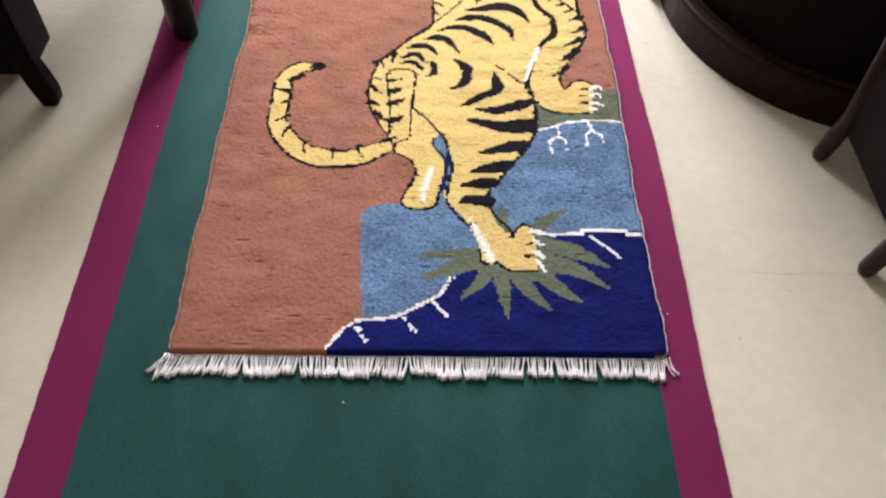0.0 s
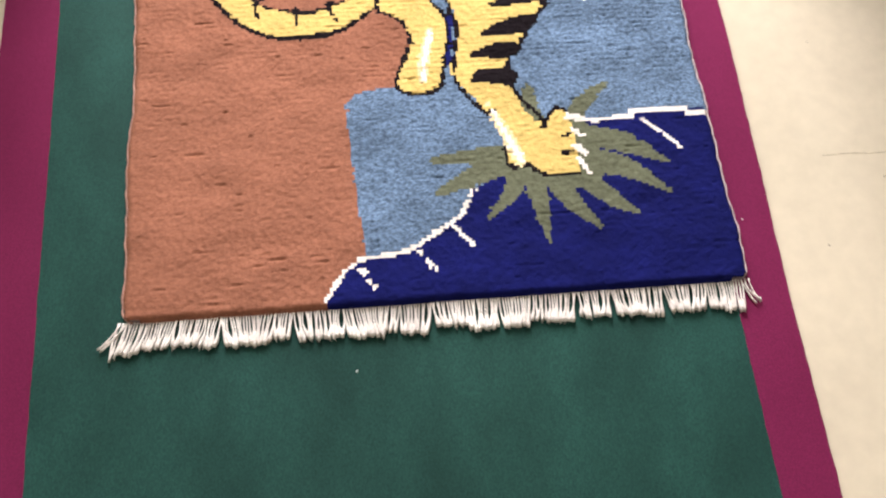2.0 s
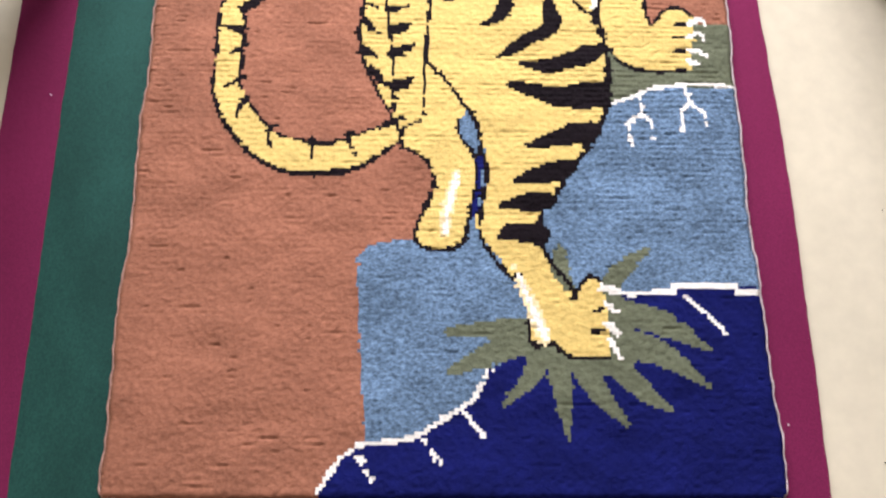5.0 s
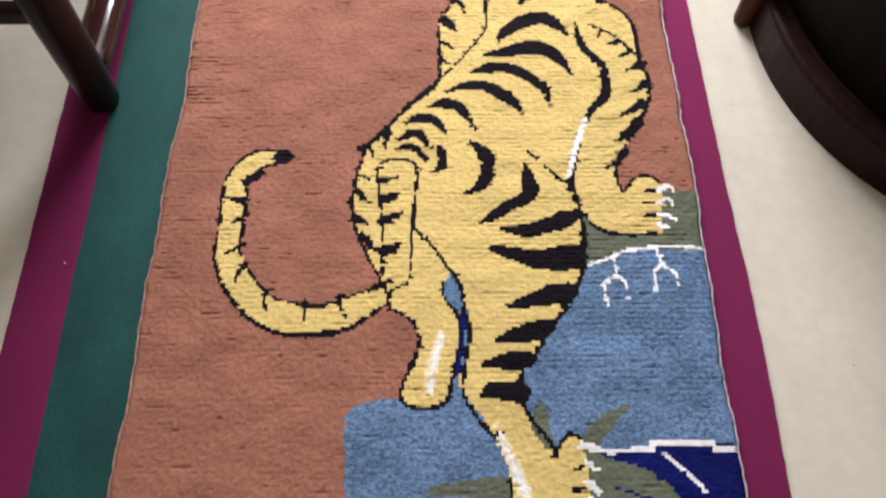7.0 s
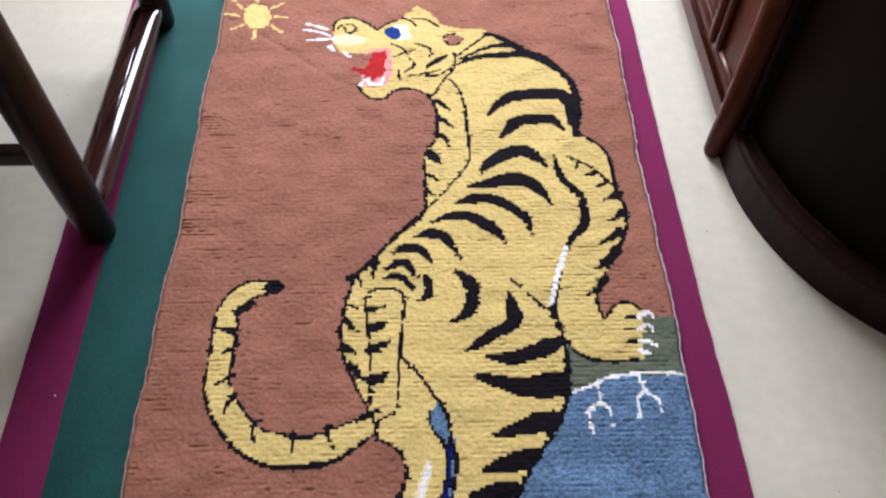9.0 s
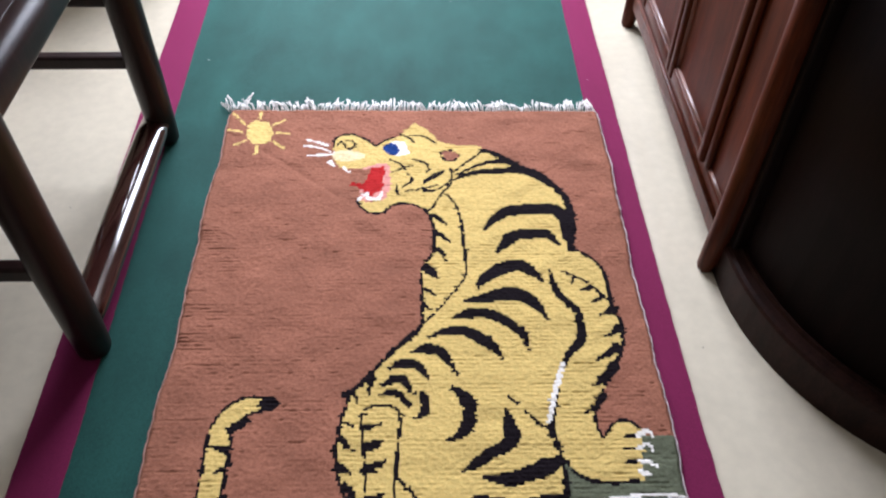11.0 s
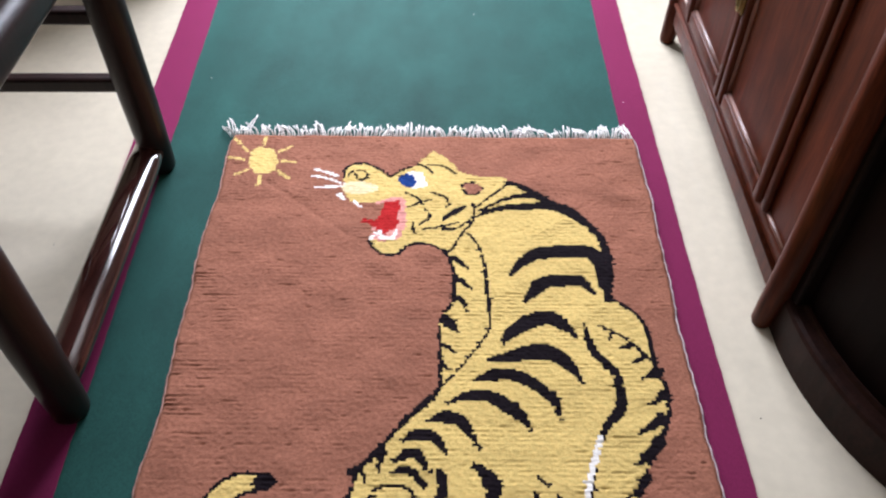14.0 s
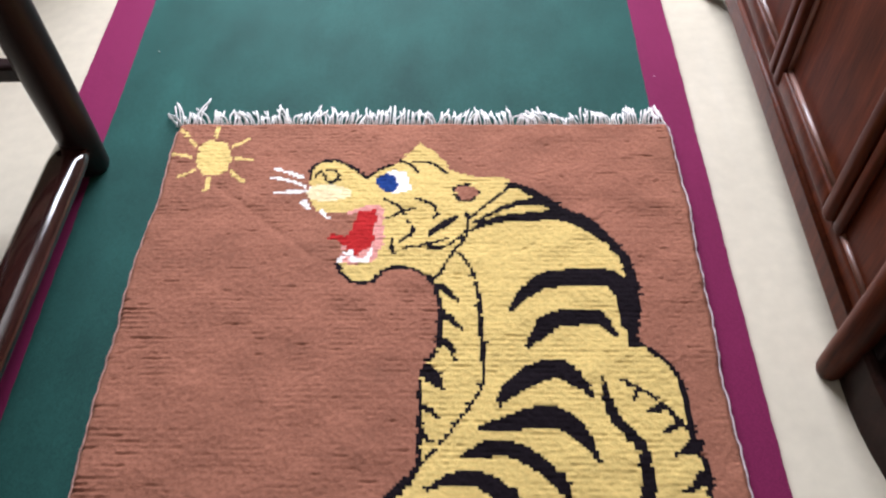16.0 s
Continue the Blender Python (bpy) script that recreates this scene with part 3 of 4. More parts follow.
band("white", [(38.7, 68.2, 1.0), (40.2, 67.9, 0.8), (41.2, 67.2, 0.6)])
band("white", [(38.4, 66.1, 1.0), (39.7, 65.5, 0.7), (40.3, 64.7, 0.5)])
band("white", [(22.1, 29.1, 1.1), (24.3, 28.6, 1.1)])
band("white", [(22.6, 26.7, 0.8), (24.2, 25.6, 0.8)])
band("white", [(22.5, 23.9, 0.8), (24.2, 22.4, 0.8)])
band("white", [(23.0, 21.5, 0.8), (24.3, 18.9, 0.6)])
band("black", [(20.8, 25.7, 0.5), (22.4, 25.9, 0.4)])
band("black", [(20.7, 22.7, 0.6), (22.3, 22.9, 0.4)])
band("black", [(6.8, 134.6, 0.6), (9.0, 130.6, 0.6), (10.0, 124.9, 0.7), (10.4, 116.5, 0.8), (10.4, 110.7, 0.5), (9.0, 107.7, 0.4), (5.4, 102.5, 0.4), (1.3, 97.4, 0.4)])
band("black", [(3.8, 128.0, 1.1), (5.0, 126.8, 1.2), (6.8, 125.1, 0.4)])
band("black", [(4.1, 123.0, 1.2), (5.6, 121.6, 1.1), (7.6, 119.4, 0.4)])
band("black", [(4.6, 117.7, 1.3), (5.7, 116.5, 1.2), (6.5, 114.2, 0.4)])
band("black", [(2.2, 113.0, 1.7), (2.9, 111.7, 2.4), (4.7, 109.3, 0.4)])
band("black", [(1.7, 106.8, 1.0), (2.8, 106.1, 0.9), (4.3, 104.9, 0.4)])
band("black", [(1.7, 102.7, 0.8), (2.3, 102.0, 0.7), (3.3, 101.3, 0.4)])
band("black", [(1.9, 130.0, 0.7), (3.5, 126.1, 0.8), (4.0, 117.7, 0.8), (1.5, 112.5, 0.7), (1.3, 106.6, 0.7), (1.5, 99.5, 0.7), (1.1, 96.8, 0.5), (-3.0, 92.4, 0.6), (-7.7, 87.0, 0.5), (-10.0, 84.9, 0.6)])
band("black", [(15.2, 150.0, 0.8), (18.4, 148.5, 1.5), (24.1, 143.7, 1.9), (27.1, 140.5, 1.7)])
band("black", [(8.6, 142.0, 0.5), (12.1, 145.8, 0.7), (15.5, 149.4, 0.5)])
band("black", [(9.3, 141.1, 0.6), (14.5, 144.4, 0.9), (18.3, 145.6, 1.5), (23.7, 145.1, 1.2)])
band("black", [(1.5, 138.0, 0.5), (3.7, 140.4, 1.5), (6.4, 142.3, 0.7)])
band("black", [(-2.4, 135.6, 0.5), (1.7, 136.4, 0.6), (4.8, 137.6, 0.5)])
band("black", [(1.5, 135.6, 0.5), (4.9, 136.0, 0.6), (8.0, 139.4, 0.5)])
band("black", [(-6.3, 146.5, 0.5), (-3.4, 144.5, 0.5), (-2.0, 141.6, 0.5), (-1.0, 139.5, 0.4), (-3.0, 136.9, 0.4)])
band("black", [(-5.4, 142.0, 0.4), (-3.4, 143.5, 0.4), (-0.9, 144.5, 0.4)])
band("black", [(-0.6, 146.7, 0.5), (2.0, 145.2, 0.5), (2.9, 143.0, 0.5), (1.6, 141.2, 0.4)])
band("black", [(-4.3, 137.4, 0.7), (-4.3, 135.0, 0.6), (-3.6, 134.2, 0.5)])
band("black", [(8.0, 143.4, 0.6), (8.2, 138.7, 0.6), (5.7, 134.6, 0.6), (3.4, 130.0, 0.6), (1.9, 129.3, 0.6)])
band("black", [(-13.2, 132.6, 0.8), (-12.0, 130.5, 0.8), (-10.3, 128.9, 0.7), (-7.2, 128.9, 0.7), (-5.1, 131.3, 0.7), (-1.2, 131.5, 0.6), (1.9, 129.7, 0.6)])
band("black", [(-19.8, 151.4, 0.6), (-19.9, 153.6, 0.8), (-18.6, 155.5, 0.7), (-15.4, 156.0, 0.7), (-12.4, 154.1, 0.8), (-9.7, 151.8, 0.7), (-7.8, 153.7, 0.6), (-5.1, 154.8, 0.6)])
band("black", [(-19.0, 151.7, 0.6), (-18.2, 153.3, 0.5), (-17.2, 151.7, 0.6)])
band("black", [(-17.3, 153.3, 0.5), (-16.0, 153.6, 0.5), (-14.7, 152.0, 0.5), (-15.9, 150.5, 0.6), (-17.1, 151.4, 0.4)])
band("cream", [(-18.4, 148.3, 3.4), (-16.1, 148.0, 4.2), (-13.5, 148.0, 2.5)])
band("black", [(-3.8, 155.8, 0.5), (-1.6, 154.5, 0.5), (-0.8, 152.9, 0.5)])
band("black", [(-1.7, 155.7, 0.6), (1.7, 155.2, 0.7), (4.6, 152.8, 0.6)])
patch("white", [(-7.7, 151.3), (-5.3, 153.5), (-2.7, 152.9), (-1.7, 149.0), (-4.1, 147.5), (-7.0, 149.0)])
patch("eyeblue", [(-8.3, 150.9), (-7.5, 152.3), (-6.1, 152.6), (-4.6, 151.8), (-4.0, 149.8), (-4.6, 148.0), (-5.8, 148.0), (-7.3, 149.2)])
patch("rust", [(6.0, 149.1), (7.1, 149.7), (9.3, 149.4), (10.4, 148.5), (9.1, 146.4), (6.7, 146.4)])
band("black", [(10.4, 148.5, 0.5), (8.9, 146.2, 0.5), (6.7, 146.2, 0.5), (5.9, 149.1, 0.5), (8.5, 149.9, 0.6)])
patch("pink", [(-12.6, 143.5), (-10.5, 144.7), (-7.3, 145.3), (-6.1, 144.5), (-6.0, 136.7), (-7.0, 132.9), (-10.6, 132.2), (-12.7, 132.9)])
patch("rust", [(-16.0, 142.6), (-12.6, 143.1), (-10.8, 143.2), (-11.5, 137.0), (-15.0, 137.4)])
patch("red", [(-10.7, 143.8), (-7.6, 144.1), (-7.0, 141.6), (-7.8, 140.2), (-7.4, 137.4), (-8.1, 135.6), (-9.3, 135.0), (-10.2, 133.9), (-11.3, 134.2), (-12.0, 136.1), (-14.8, 137.8), (-15.2, 139.2), (-12.1, 138.1), (-11.2, 140.2)])
band("white", [(-13.0, 133.1, 1.0), (-11.3, 135.0, 0.7), (-10.7, 133.4, 1.1), (-8.6, 133.1, 0.9), (-7.7, 135.3, 0.8)])
band("white", [(-20.3, 146.1, 0.9), (-19.5, 144.6, 0.8)])
band("white", [(-17.0, 143.8, 0.7), (-15.8, 142.4, 0.8)])
band("white", [(-26.6, 154.1, 0.6), (-23.9, 153.0, 0.7), (-21.2, 151.6, 0.7)])
band("white", [(-26.7, 151.9, 0.7), (-23.6, 151.1, 0.6), (-20.4, 149.7, 0.6)])
band("white", [(-25.8, 148.2, 0.6), (-20.3, 148.6, 0.7)])
patch("sun", [(-41.9, 157.6), (-41.7, 160.3), (-40.1, 161.5), (-37.7, 161.3), (-36.0, 159.6), (-35.0, 156.6), (-35.4, 153.7), (-37.0, 152.4), (-39.4, 152.8), (-41.1, 154.7)])
band("sun", [(-39.3, 165.3, 0.9), (-39.0, 162.7, 0.9)])
band("sun", [(-35.3, 159.6, 0.7), (-32.8, 161.8, 0.7)])
band("sun", [(-34.3, 156.6, 0.7), (-31.2, 156.4, 0.6)])
band("sun", [(-34.6, 153.7, 0.7), (-32.2, 151.0, 0.7)])
band("sun", [(-38.5, 151.8, 1.1), (-38.2, 149.2, 0.9)])
band("sun", [(-41.5, 153.7, 0.7), (-44.0, 152.2, 0.6)])
band("sun", [(-42.8, 157.3, 0.7), (-46.5, 158.2, 0.7)])
band("sun", [(-42.4, 160.3, 0.5), (-46.1, 164.5, 0.4)])

# a knotter's unevenness: knots at the edge of a shape slip sideways by one now and then
rng = np.random.default_rng(5)
slip = rng.random(design.shape)
shifted = np.where(slip < 0.05, np.roll(design, 1, 1), np.where(slip > 0.95, np.roll(design, -1, 1), design))
design[:, 1:-1] = shifted[:, 1:-1]

PILE, BACK = 0.013, RUNNER + 0.0015
SUB, SPLIT = 2, 2
vrows = np.linspace(0, RUG_LONG, ROWS_KNOT * SUB + 1)
ucols = np.linspace(0, 1, COLS * SPLIT + 1)
gx = rug_left(vrows)[:, None] + ucols[None, :] * (rug_right(vrows) - rug_left(vrows))[:, None]
gy = vrows[:, None] * (1 + SKEW * (0.5 - ucols[None, :]))


def soft(shape, rows, cols, gen):
    """Smooth random relief with about rows x cols waves."""
    base = gen.random((rows + 2, cols + 2)) * 2 - 1
    r, c = np.linspace(0, rows, shape[0]), np.linspace(0, cols, shape[1])
    i, j = r.astype(int), c.astype(int)
    fr, fc = (r - i)[:, None], (c - j)[None, :]
    fr, fc = fr * fr * (3 - 2 * fr), fc * fc * (3 - 2 * fc)
    q = base[np.ix_(i, j)] * (1 - fc) + base[np.ix_(i, j + 1)] * fc
    s = base[np.ix_(i + 1, j)] * (1 - fc) + base[np.ix_(i + 1, j + 1)] * fc
    return q * (1 - fr) + s * fr


height = np.full(gx.shape, PILE)
height += 0.0014 * soft(gx.shape, 50, 20, rng) + 0.0006 * soft(gx.shape, 300, 165, rng)
height += 0.0006 * (rng.random(gx.shape) - 0.5)
# a weft line shows between every two rows of knots, here and there more open
valley = (np.arange(gx.shape[0]) % (2 * SUB) == 0).astype(float)
upper = np.clip((gy - 22) / 30, 0.25, 1)
depth = upper * (0.0002 + 0.0016 * np.clip(0.15 + soft(gx.shape, 186, 90, rng), 0, 1)) + 0.012 * np.clip(soft(gx.shape, 186, 50, rng) - 0.74, 0, 1)
worn = np.clip(1 - (gx - gx[:, :1]) / 11, 0, 1) * (gy > 66) * (gy < 128)
depth += 0.03 * worn * np.clip(soft(gx.shape, 260, 12, rng) - 0.45, 0, 1)
# the rust ground is more trodden: its weft lines close up in patches
ri = np.clip(np.arange(gx.shape[0]) // SUB, 0, ROWS_KNOT - 1)
ci = np.clip(np.arange(gx.shape[1]) // SUB, 0, COLS - 1)
ground = design[np.ix_(ri, ci)] == SHADES.index("rust")
trodden = np.clip(0.34 + 0.9 * soft(gx.shape, 60, 34, rng), 0.06, 1.0)
open_rows = np.clip(0.72 + 0.7 * soft(gx.shape, 60, 14, rng), 0.2, 1.3)
gash = 0.011 * np.clip(soft(gx.shape, 186, 44, rng) - 0.84, 0, 1) / 0.16
height -= valley[:, None] * (depth * np.where(ground & (gx - gx[:, :1] > 6), trodden, open_rows) + 0.38 * gash * ground)
# a faint crease runs aslant over the ground by the small sun
along = np.clip(((gx + 37) * 20 - (gy - 150.5) * 17) / (20 ** 2 + 17 ** 2), 0, 1)
height -= 0.0016 * np.exp(-((gx + 37 - 20 * along) ** 2 + (gy - 150.5 + 17 * along) ** 2) / 0.5) * np.clip(0.7 + 0.8 * soft(gx.shape, 80, 60, rng), 0, 1)
edge = np.minimum(np.minimum(gx - gx[:, :1], gx[:, -1:] - gx), np.minimum(gy, gy[-1:] - gy))
height -= 0.009 * np.clip(1 - edge / 1.0, 0, 1) ** 2
jx = 0.08 * (rng.random(gx.shape) - 0.5)
verts = np.stack([(gx + jx) / 100, (gy + 0.05 * (rng.random(gx.shape) - 0.5)) / 100, BACK + height], -1).reshape(-1, 3)

rug = empty("knotted_rug")
tagged(rug, "hand-knotted wool rug, striped yellow motif on rust ground, fringed", "rug")


def knot_mesh(name, cells, mat, label=""):
    """The pile over the given knots, as one part of the rug."""
    r, c = cells
    r2 = (r[:, None, None] * SUB + np.arange(SUB)[None, :, None] + np.zeros((1, 1, SPLIT), int)).ravel()
    c2 = (c[:, None, None] * SPLIT + np.zeros((1, SUB, 1), int) + np.arange(SPLIT)[None, None, :]).ravel()
    w = COLS * SPLIT + 1
    a = r2 * w + c2
    quads = np.stack([a, a + 1, a + 1 + w, a + w], 1)
    used, back = np.unique(quads, return_inverse=True)
    mesh = bpy.data.meshes.new(name)
    mesh.from_pydata(verts[used].tolist(), [], back.reshape(-1, 4).tolist())
    mesh.materials.append(mat)
    mesh.polygons.foreach_set("use_smooth", np.ones(len(quads), bool))
    ob = new(name, mesh)
    ob.parent = rug
    if label:
        tagged(ob, label)


def islands(mask):
    """The connected groups of knots in a mask."""
    left = mask.copy()
    for r0, c0 in zip(*np.nonzero(mask)):
        if not left[r0, c0]:
            continue
        left[r0, c0] = False
        todo, got = [(r0, c0)], []
        while todo:
            r, c = todo.pop()
            got.append((r, c))
            for rr, cc in ((r - 1, c), (r + 1, c), (r, c - 1), (r, c + 1)):
                if 0 <= rr < ROWS_KNOT and 0 <= cc < COLS and left[rr, cc]:
                    left[rr, cc] = False
                    todo.append((rr, cc))
        yield got


PART_NAMES = {"rust": "ground_field", "yellow": "yellow_shape", "black": "stripe", "navy": "navy_panel", "blue": "blue_panel", "moss": "leaf_shape",
              "white": "white_line", "cream": "cream_patch", "sun": "sun_shape", "eyeblue": "blue_spot", "red": "red_patch", "pink": "pink_patch"}
PART_LABELS = {"rust": "rust brown wool pile ground", "yellow": "yellow wool pile shape", "black": "black wool pile stripe", "navy": "deep navy wool pile panel",
               "blue": "mottled light blue wool pile panel", "moss": "grey-green wool pile shape"}
# single stray knots take the colour of their neighbour
for k in range(len(SHADES)):
    for group in islands(design == k):
        if len(group) < 2:
            for r, c in group:
                design[r, c] = design[r, c - 2] if c > 1 else design[r, c + 2]
# rounded corners
round_x = np.minimum(np.arange(COLS), np.arange(COLS)[::-1])[None, :] / COLS * 91
round_y = np.minimum(np.arange(ROWS_KNOT), np.arange(ROWS_KNOT)[::-1])[:, None] / ROWS_KNOT * RUG_LONG
design[(round_x < 2.2) & (round_y < 2.2) & (np.hypot(2.2 - round_x, 2.2 - round_y) > 2.2)] = -1
for k, shade in enumerate(SHADES):
    for group in islands(design == k):
        knot_mesh(PART_NAMES[shade], tuple(np.array(group).T), WOOL[shade], PART_LABELS.get(shade, ""))

# backing and side cords
bm = bmesh.new()
lines = []
for y in np.linspace(0.15, RUG_LONG - 0.15, 60):
    lines.append([bm.verts.new((x / 100, y / 100, z)) for z in (RUNNER + 0.0006, BACK + 0.003) for x in (rug_left(y) + 0.15 + 0.9 * max(0, 1 - min(y, RUG_LONG - y) / 1.6), rug_right(y) - 0.15 - 0.9 * max(0, 1 - min(y, RUG_LONG - y) / 1.6))])
for a, b in zip(lines, lines[1:]):
    for i, j in ((0, 1), (1, 3), (3, 2), (2, 0)):
        bm.faces.new((a[i], a[j], b[j], b[i]))
for r in (lines[0], lines[-1]):
    bm.faces.new((r[0], r[1], r[3], r[2]))
part("backing", bm, SELVEDGE, rug, "rough woven backing")
for side, inward in ((rug_left, 1), (rug_right, -1)):
    pts = []
    for y in np.concatenate([np.linspace(0.1, 2.2, 8), np.linspace(3, RUG_LONG - 3, 330), np.linspace(RUG_LONG - 2.2, RUG_LONG - 0.1, 8)]):
        d = min(y, RUG_LONG - y, 2.2)
        bend = 2.2 - math.sqrt(2.2 ** 2 - (2.2 - d) ** 2)
        pts.append(((side(y) + inward * bend) / 100 + 0.0004 * math.sin(y * 3), y / 100, BACK + 0.006 + 0.0008 * math.sin(y * 1.7)))
    part("edge_cord", tube(pts, 0.0017, 6), EDGE_RUST if inward > 0 else SELVEDGE, rug, "pale overcast edge cord", True)


def tassel(x, y, way, length, width, lean, seed, lift, wild):
    """A flat bunch of cotton threads: apart at the rug's end, matted together at their cut tips."""
    gen = random.Random(seed)
    bm = bmesh.new()
    count = max(3, round(width / 0.0036))
    for s in range(count):
        f = s / max(count - 1, 1) - 0.5
        x0 = x + f * width
        ln = length * gen.uniform(0.93, 1.05) * (1 + 0.25 * (wild - 1) * gen.uniform(-1, 1))
        tip = x + f * width * 0.84 + lean * ln + gen.uniform(-0.003, 0.003) * (wild - 0.6)
        bend = gen.uniform(-0.0022, 0.0022) * wild
        curl = gen.uniform(-0.0022, 0.0022) * wild
        up = lift * gen.uniform(0.3, 1.3)
        r = gen.uniform(0.0010, 0.0014)
        pts, rad = [], []
        for k in range(9):
            t = k / 8
            z = (BACK + 0.004) * (1 - t) ** 1.5 + (RUNNER + 0.0026) * (1 - (1 - t) ** 1.5) + up * math.sin(math.pi * min(1, t * 1.15)) + up * 0.8 * t
            pts.append((x0 + (tip - x0) * t ** 1.4 + bend * math.sin(math.pi * t) + curl * math.sin(5 * t) * t, y + way * ln * t, z))
            rad.append(r * (1.0 if t < 0.55 else 1.0 + (1.4 if wild < 1.5 else 0.5) * min(1, (t - 0.55) / 0.25)) * (0.8 if k == 8 else 1))
        add_tube(bm, pts, rad, 6)
        if gen.random() < 0.5:
            px, py, pz = pts[-1]
            add_tube(bm, [(px, py - way * 0.004, pz), (px + gen.uniform(-0.002, 0.002), py + way * gen.uniform(0.001, 0.004), pz + gen.uniform(-0.0006, 0.0012))], [0.0009, 0.0005], 5)
    part("tassel", bm, FRINGE, rug, "", True)


gen = random.Random(11)
for far, way, ln, lift, wild in ((0, -1, 0.044, 0.0022, 1.0), (1, 1, 0.038, 0.007, 2.0)):
    side = far * RUG_LONG
    left, stop = rug_left(side) / 100 + 0.006, rug_right(side) / 100 - 0.004

    def end_y(x):
        return far * RUG_LONG / 100 * (1 + SKEW * (0.5 - (x - left) / (stop - left))) - way * 0.003

    x, k = left, 0
    while x < stop - 0.008:
        wide = min(gen.uniform(0.018, 0.05) if way < 0 else gen.uniform(0.012, 0.034), stop - x)
        lean = gen.uniform(-0.2, 0.14) * (1 if way < 0 else 2.2)
        if x < left + 0.12:
            lean -= 0.3
        tassel(x + wide / 2, end_y(x + wide / 2), way, ln * gen.uniform(0.9, 1.1) * (1 if way < 0 else gen.uniform(0.75, 1.2)), wide, lean, 100 * way + k, lift, wild)
        x += wide + gen.uniform(0.0012, 0.003)
        k += 1
    tassel(stop - 0.006 * far, end_y(stop), way, ln * 0.95, 0.012, -0.2 if far else 0.45, 900 + way, lift, 1.6)
    tassel(left - 0.004, end_y(left), way, ln * (1.75 if far else 1.35), 0.012, -0.3, 950 + way, lift, 1.8)
    if far:
        tassel(left + 0.03, end_y(left + 0.03), way, ln * 1.7, 0.012, 0.1, 990, lift, 1.8)
    tassel(left - 0.004, end_y(left), way, ln * 0.8, 0.008, -0.9, 970 + way, lift * 1.3, 1.8)


# ---- cabinet with a rounded end ----
cab = empty("cabinet")
tagged(cab, "dark red-brown panelled wooden cabinet with rounded end", "cabinet")
FRONT, Y0, Y1, CTOP, MID = 0.612, 1.137, 2.08, 1.05, 1.152
BOTTOM, ARC_Y, R_END = 0.062, 1.11, 0.526


def rounded_plan(inset, near, far, steps=28):
    """Outline of the cabinet: straight front and back, half-round near end."""
    r = R_END - inset
    pts = [(MID - r, far)]
    for k in range(steps + 1):
        a = math.pi + math.pi * k / steps
        pts.append((MID + r * math.cos(a), near + r * math.sin(a)))
    pts.append((MID + r, far))
    return pts


def extrude_plan(plan, z0, z1):
    bm = bmesh.new()
    low = [bm.verts.new((x, y, z0)) for x, y in plan]
    high = [bm.verts.new((x, y, z1)) for x, y in plan]
    n = len(plan)
    for k in range(n):
        bm.faces.new((low[k], low[(k + 1) % n], high[(k + 1) % n], high[k]))
    bm.faces.new(low[::-1])
    bm.faces.new(high)
    return bm


# the rounded end faces away from the window: shade is in its colour
part("body", extrude_plan(rounded_plan(0.03, ARC_Y, Y1), BOTTOM + 0.03, CTOP), WOOD_DARK_SHADED, cab, "curved body, blackened for the shade on it", True)
part("top", extrude_plan(rounded_plan(-0.035, ARC_Y - 0.006, Y1 + 0.02), CTOP, CTOP + 0.03), WOOD, cab)
# curved plinth of the rounded end, a rounded step on a plain band
bm = bmesh.new()
outer, inner = rounded_plan(0.0, ARC_Y, Y0, 48), rounded_plan(0.04, ARC_Y, Y0, 48)
rings = []
for (xo, yo), (xi, yi) in zip(outer, inner):
    def at(f):
        return xo + (xi - xo) * f, yo + (yi - yo) * f
    rings.append([bm.verts.new((*at(f), z)) for f, z in ((0.0, 0.0), (0.0, 0.084), (0.06, 0.092), (0.2, 0.097), (0.55, 0.099), (0.62, 0.106), (1.0, 0.108), (1.0, 0.0))])
for a, b in zip(rings, rings[1:]):
    for k in range(8):
        bm.faces.new((a[k], a[(k + 1) % 8], b[(k + 1) % 8], b[k]))
bm.faces.new(rings[0])
bm.faces.new(rings[-1][::-1])
part("plinth", bm, WOOD_PLINTH, cab, "curved dark plinth moulding")
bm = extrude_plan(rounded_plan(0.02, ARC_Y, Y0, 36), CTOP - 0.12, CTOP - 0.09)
part("moulding", bm, WOOD_DARK_SHADED, cab)

for y in (Y0, Y1):
    part("post", tube([(FRONT + 0.002, y, 0.0), (FRONT + 0.002, y, 0.008), (FRONT + 0.006, y, 0.05), (FRONT + 0.012, y, 0.13), (FRONT + 0.016, y, 0.3), (FRONT + 0.016, y, CTOP)], [0.017, 0.02, 0.023, 0.026, 0.028, 0.028], 20), WOOD_RED, cab,
         "rounded corner post", True)
# narrow flat stile between the post and the curved body, its shade put into the colour
part("corner_stile", box(FRONT + 0.02, FRONT + 0.05, Y0 - 0.045, Y0, 0.1, CTOP, 0.006), WOOD_DARK_SHADED, cab)
# unseen panel, added to keep light from leaking under the cabinet
part("light_stop_panel", box(FRONT + 0.045, FRONT + 0.06, Y0, Y1 - 0.02, 0.0, BOTTOM + 0.031), WOOD_DARK_SHADED, cab)
part("bottom_rail", box(FRONT, FRONT + 0.035, Y0 + 0.02, Y1 - 0.02, BOTTOM, 0.155, 0.006), WOOD_RED, cab)
for z, r in ((0.12, 0.007),):
    part("bottom_moulding", tube([(FRONT, Y0 + 0.02, z), (FRONT, Y1 - 0.02, z)], r, 10), WOOD_RED, cab, "", True)
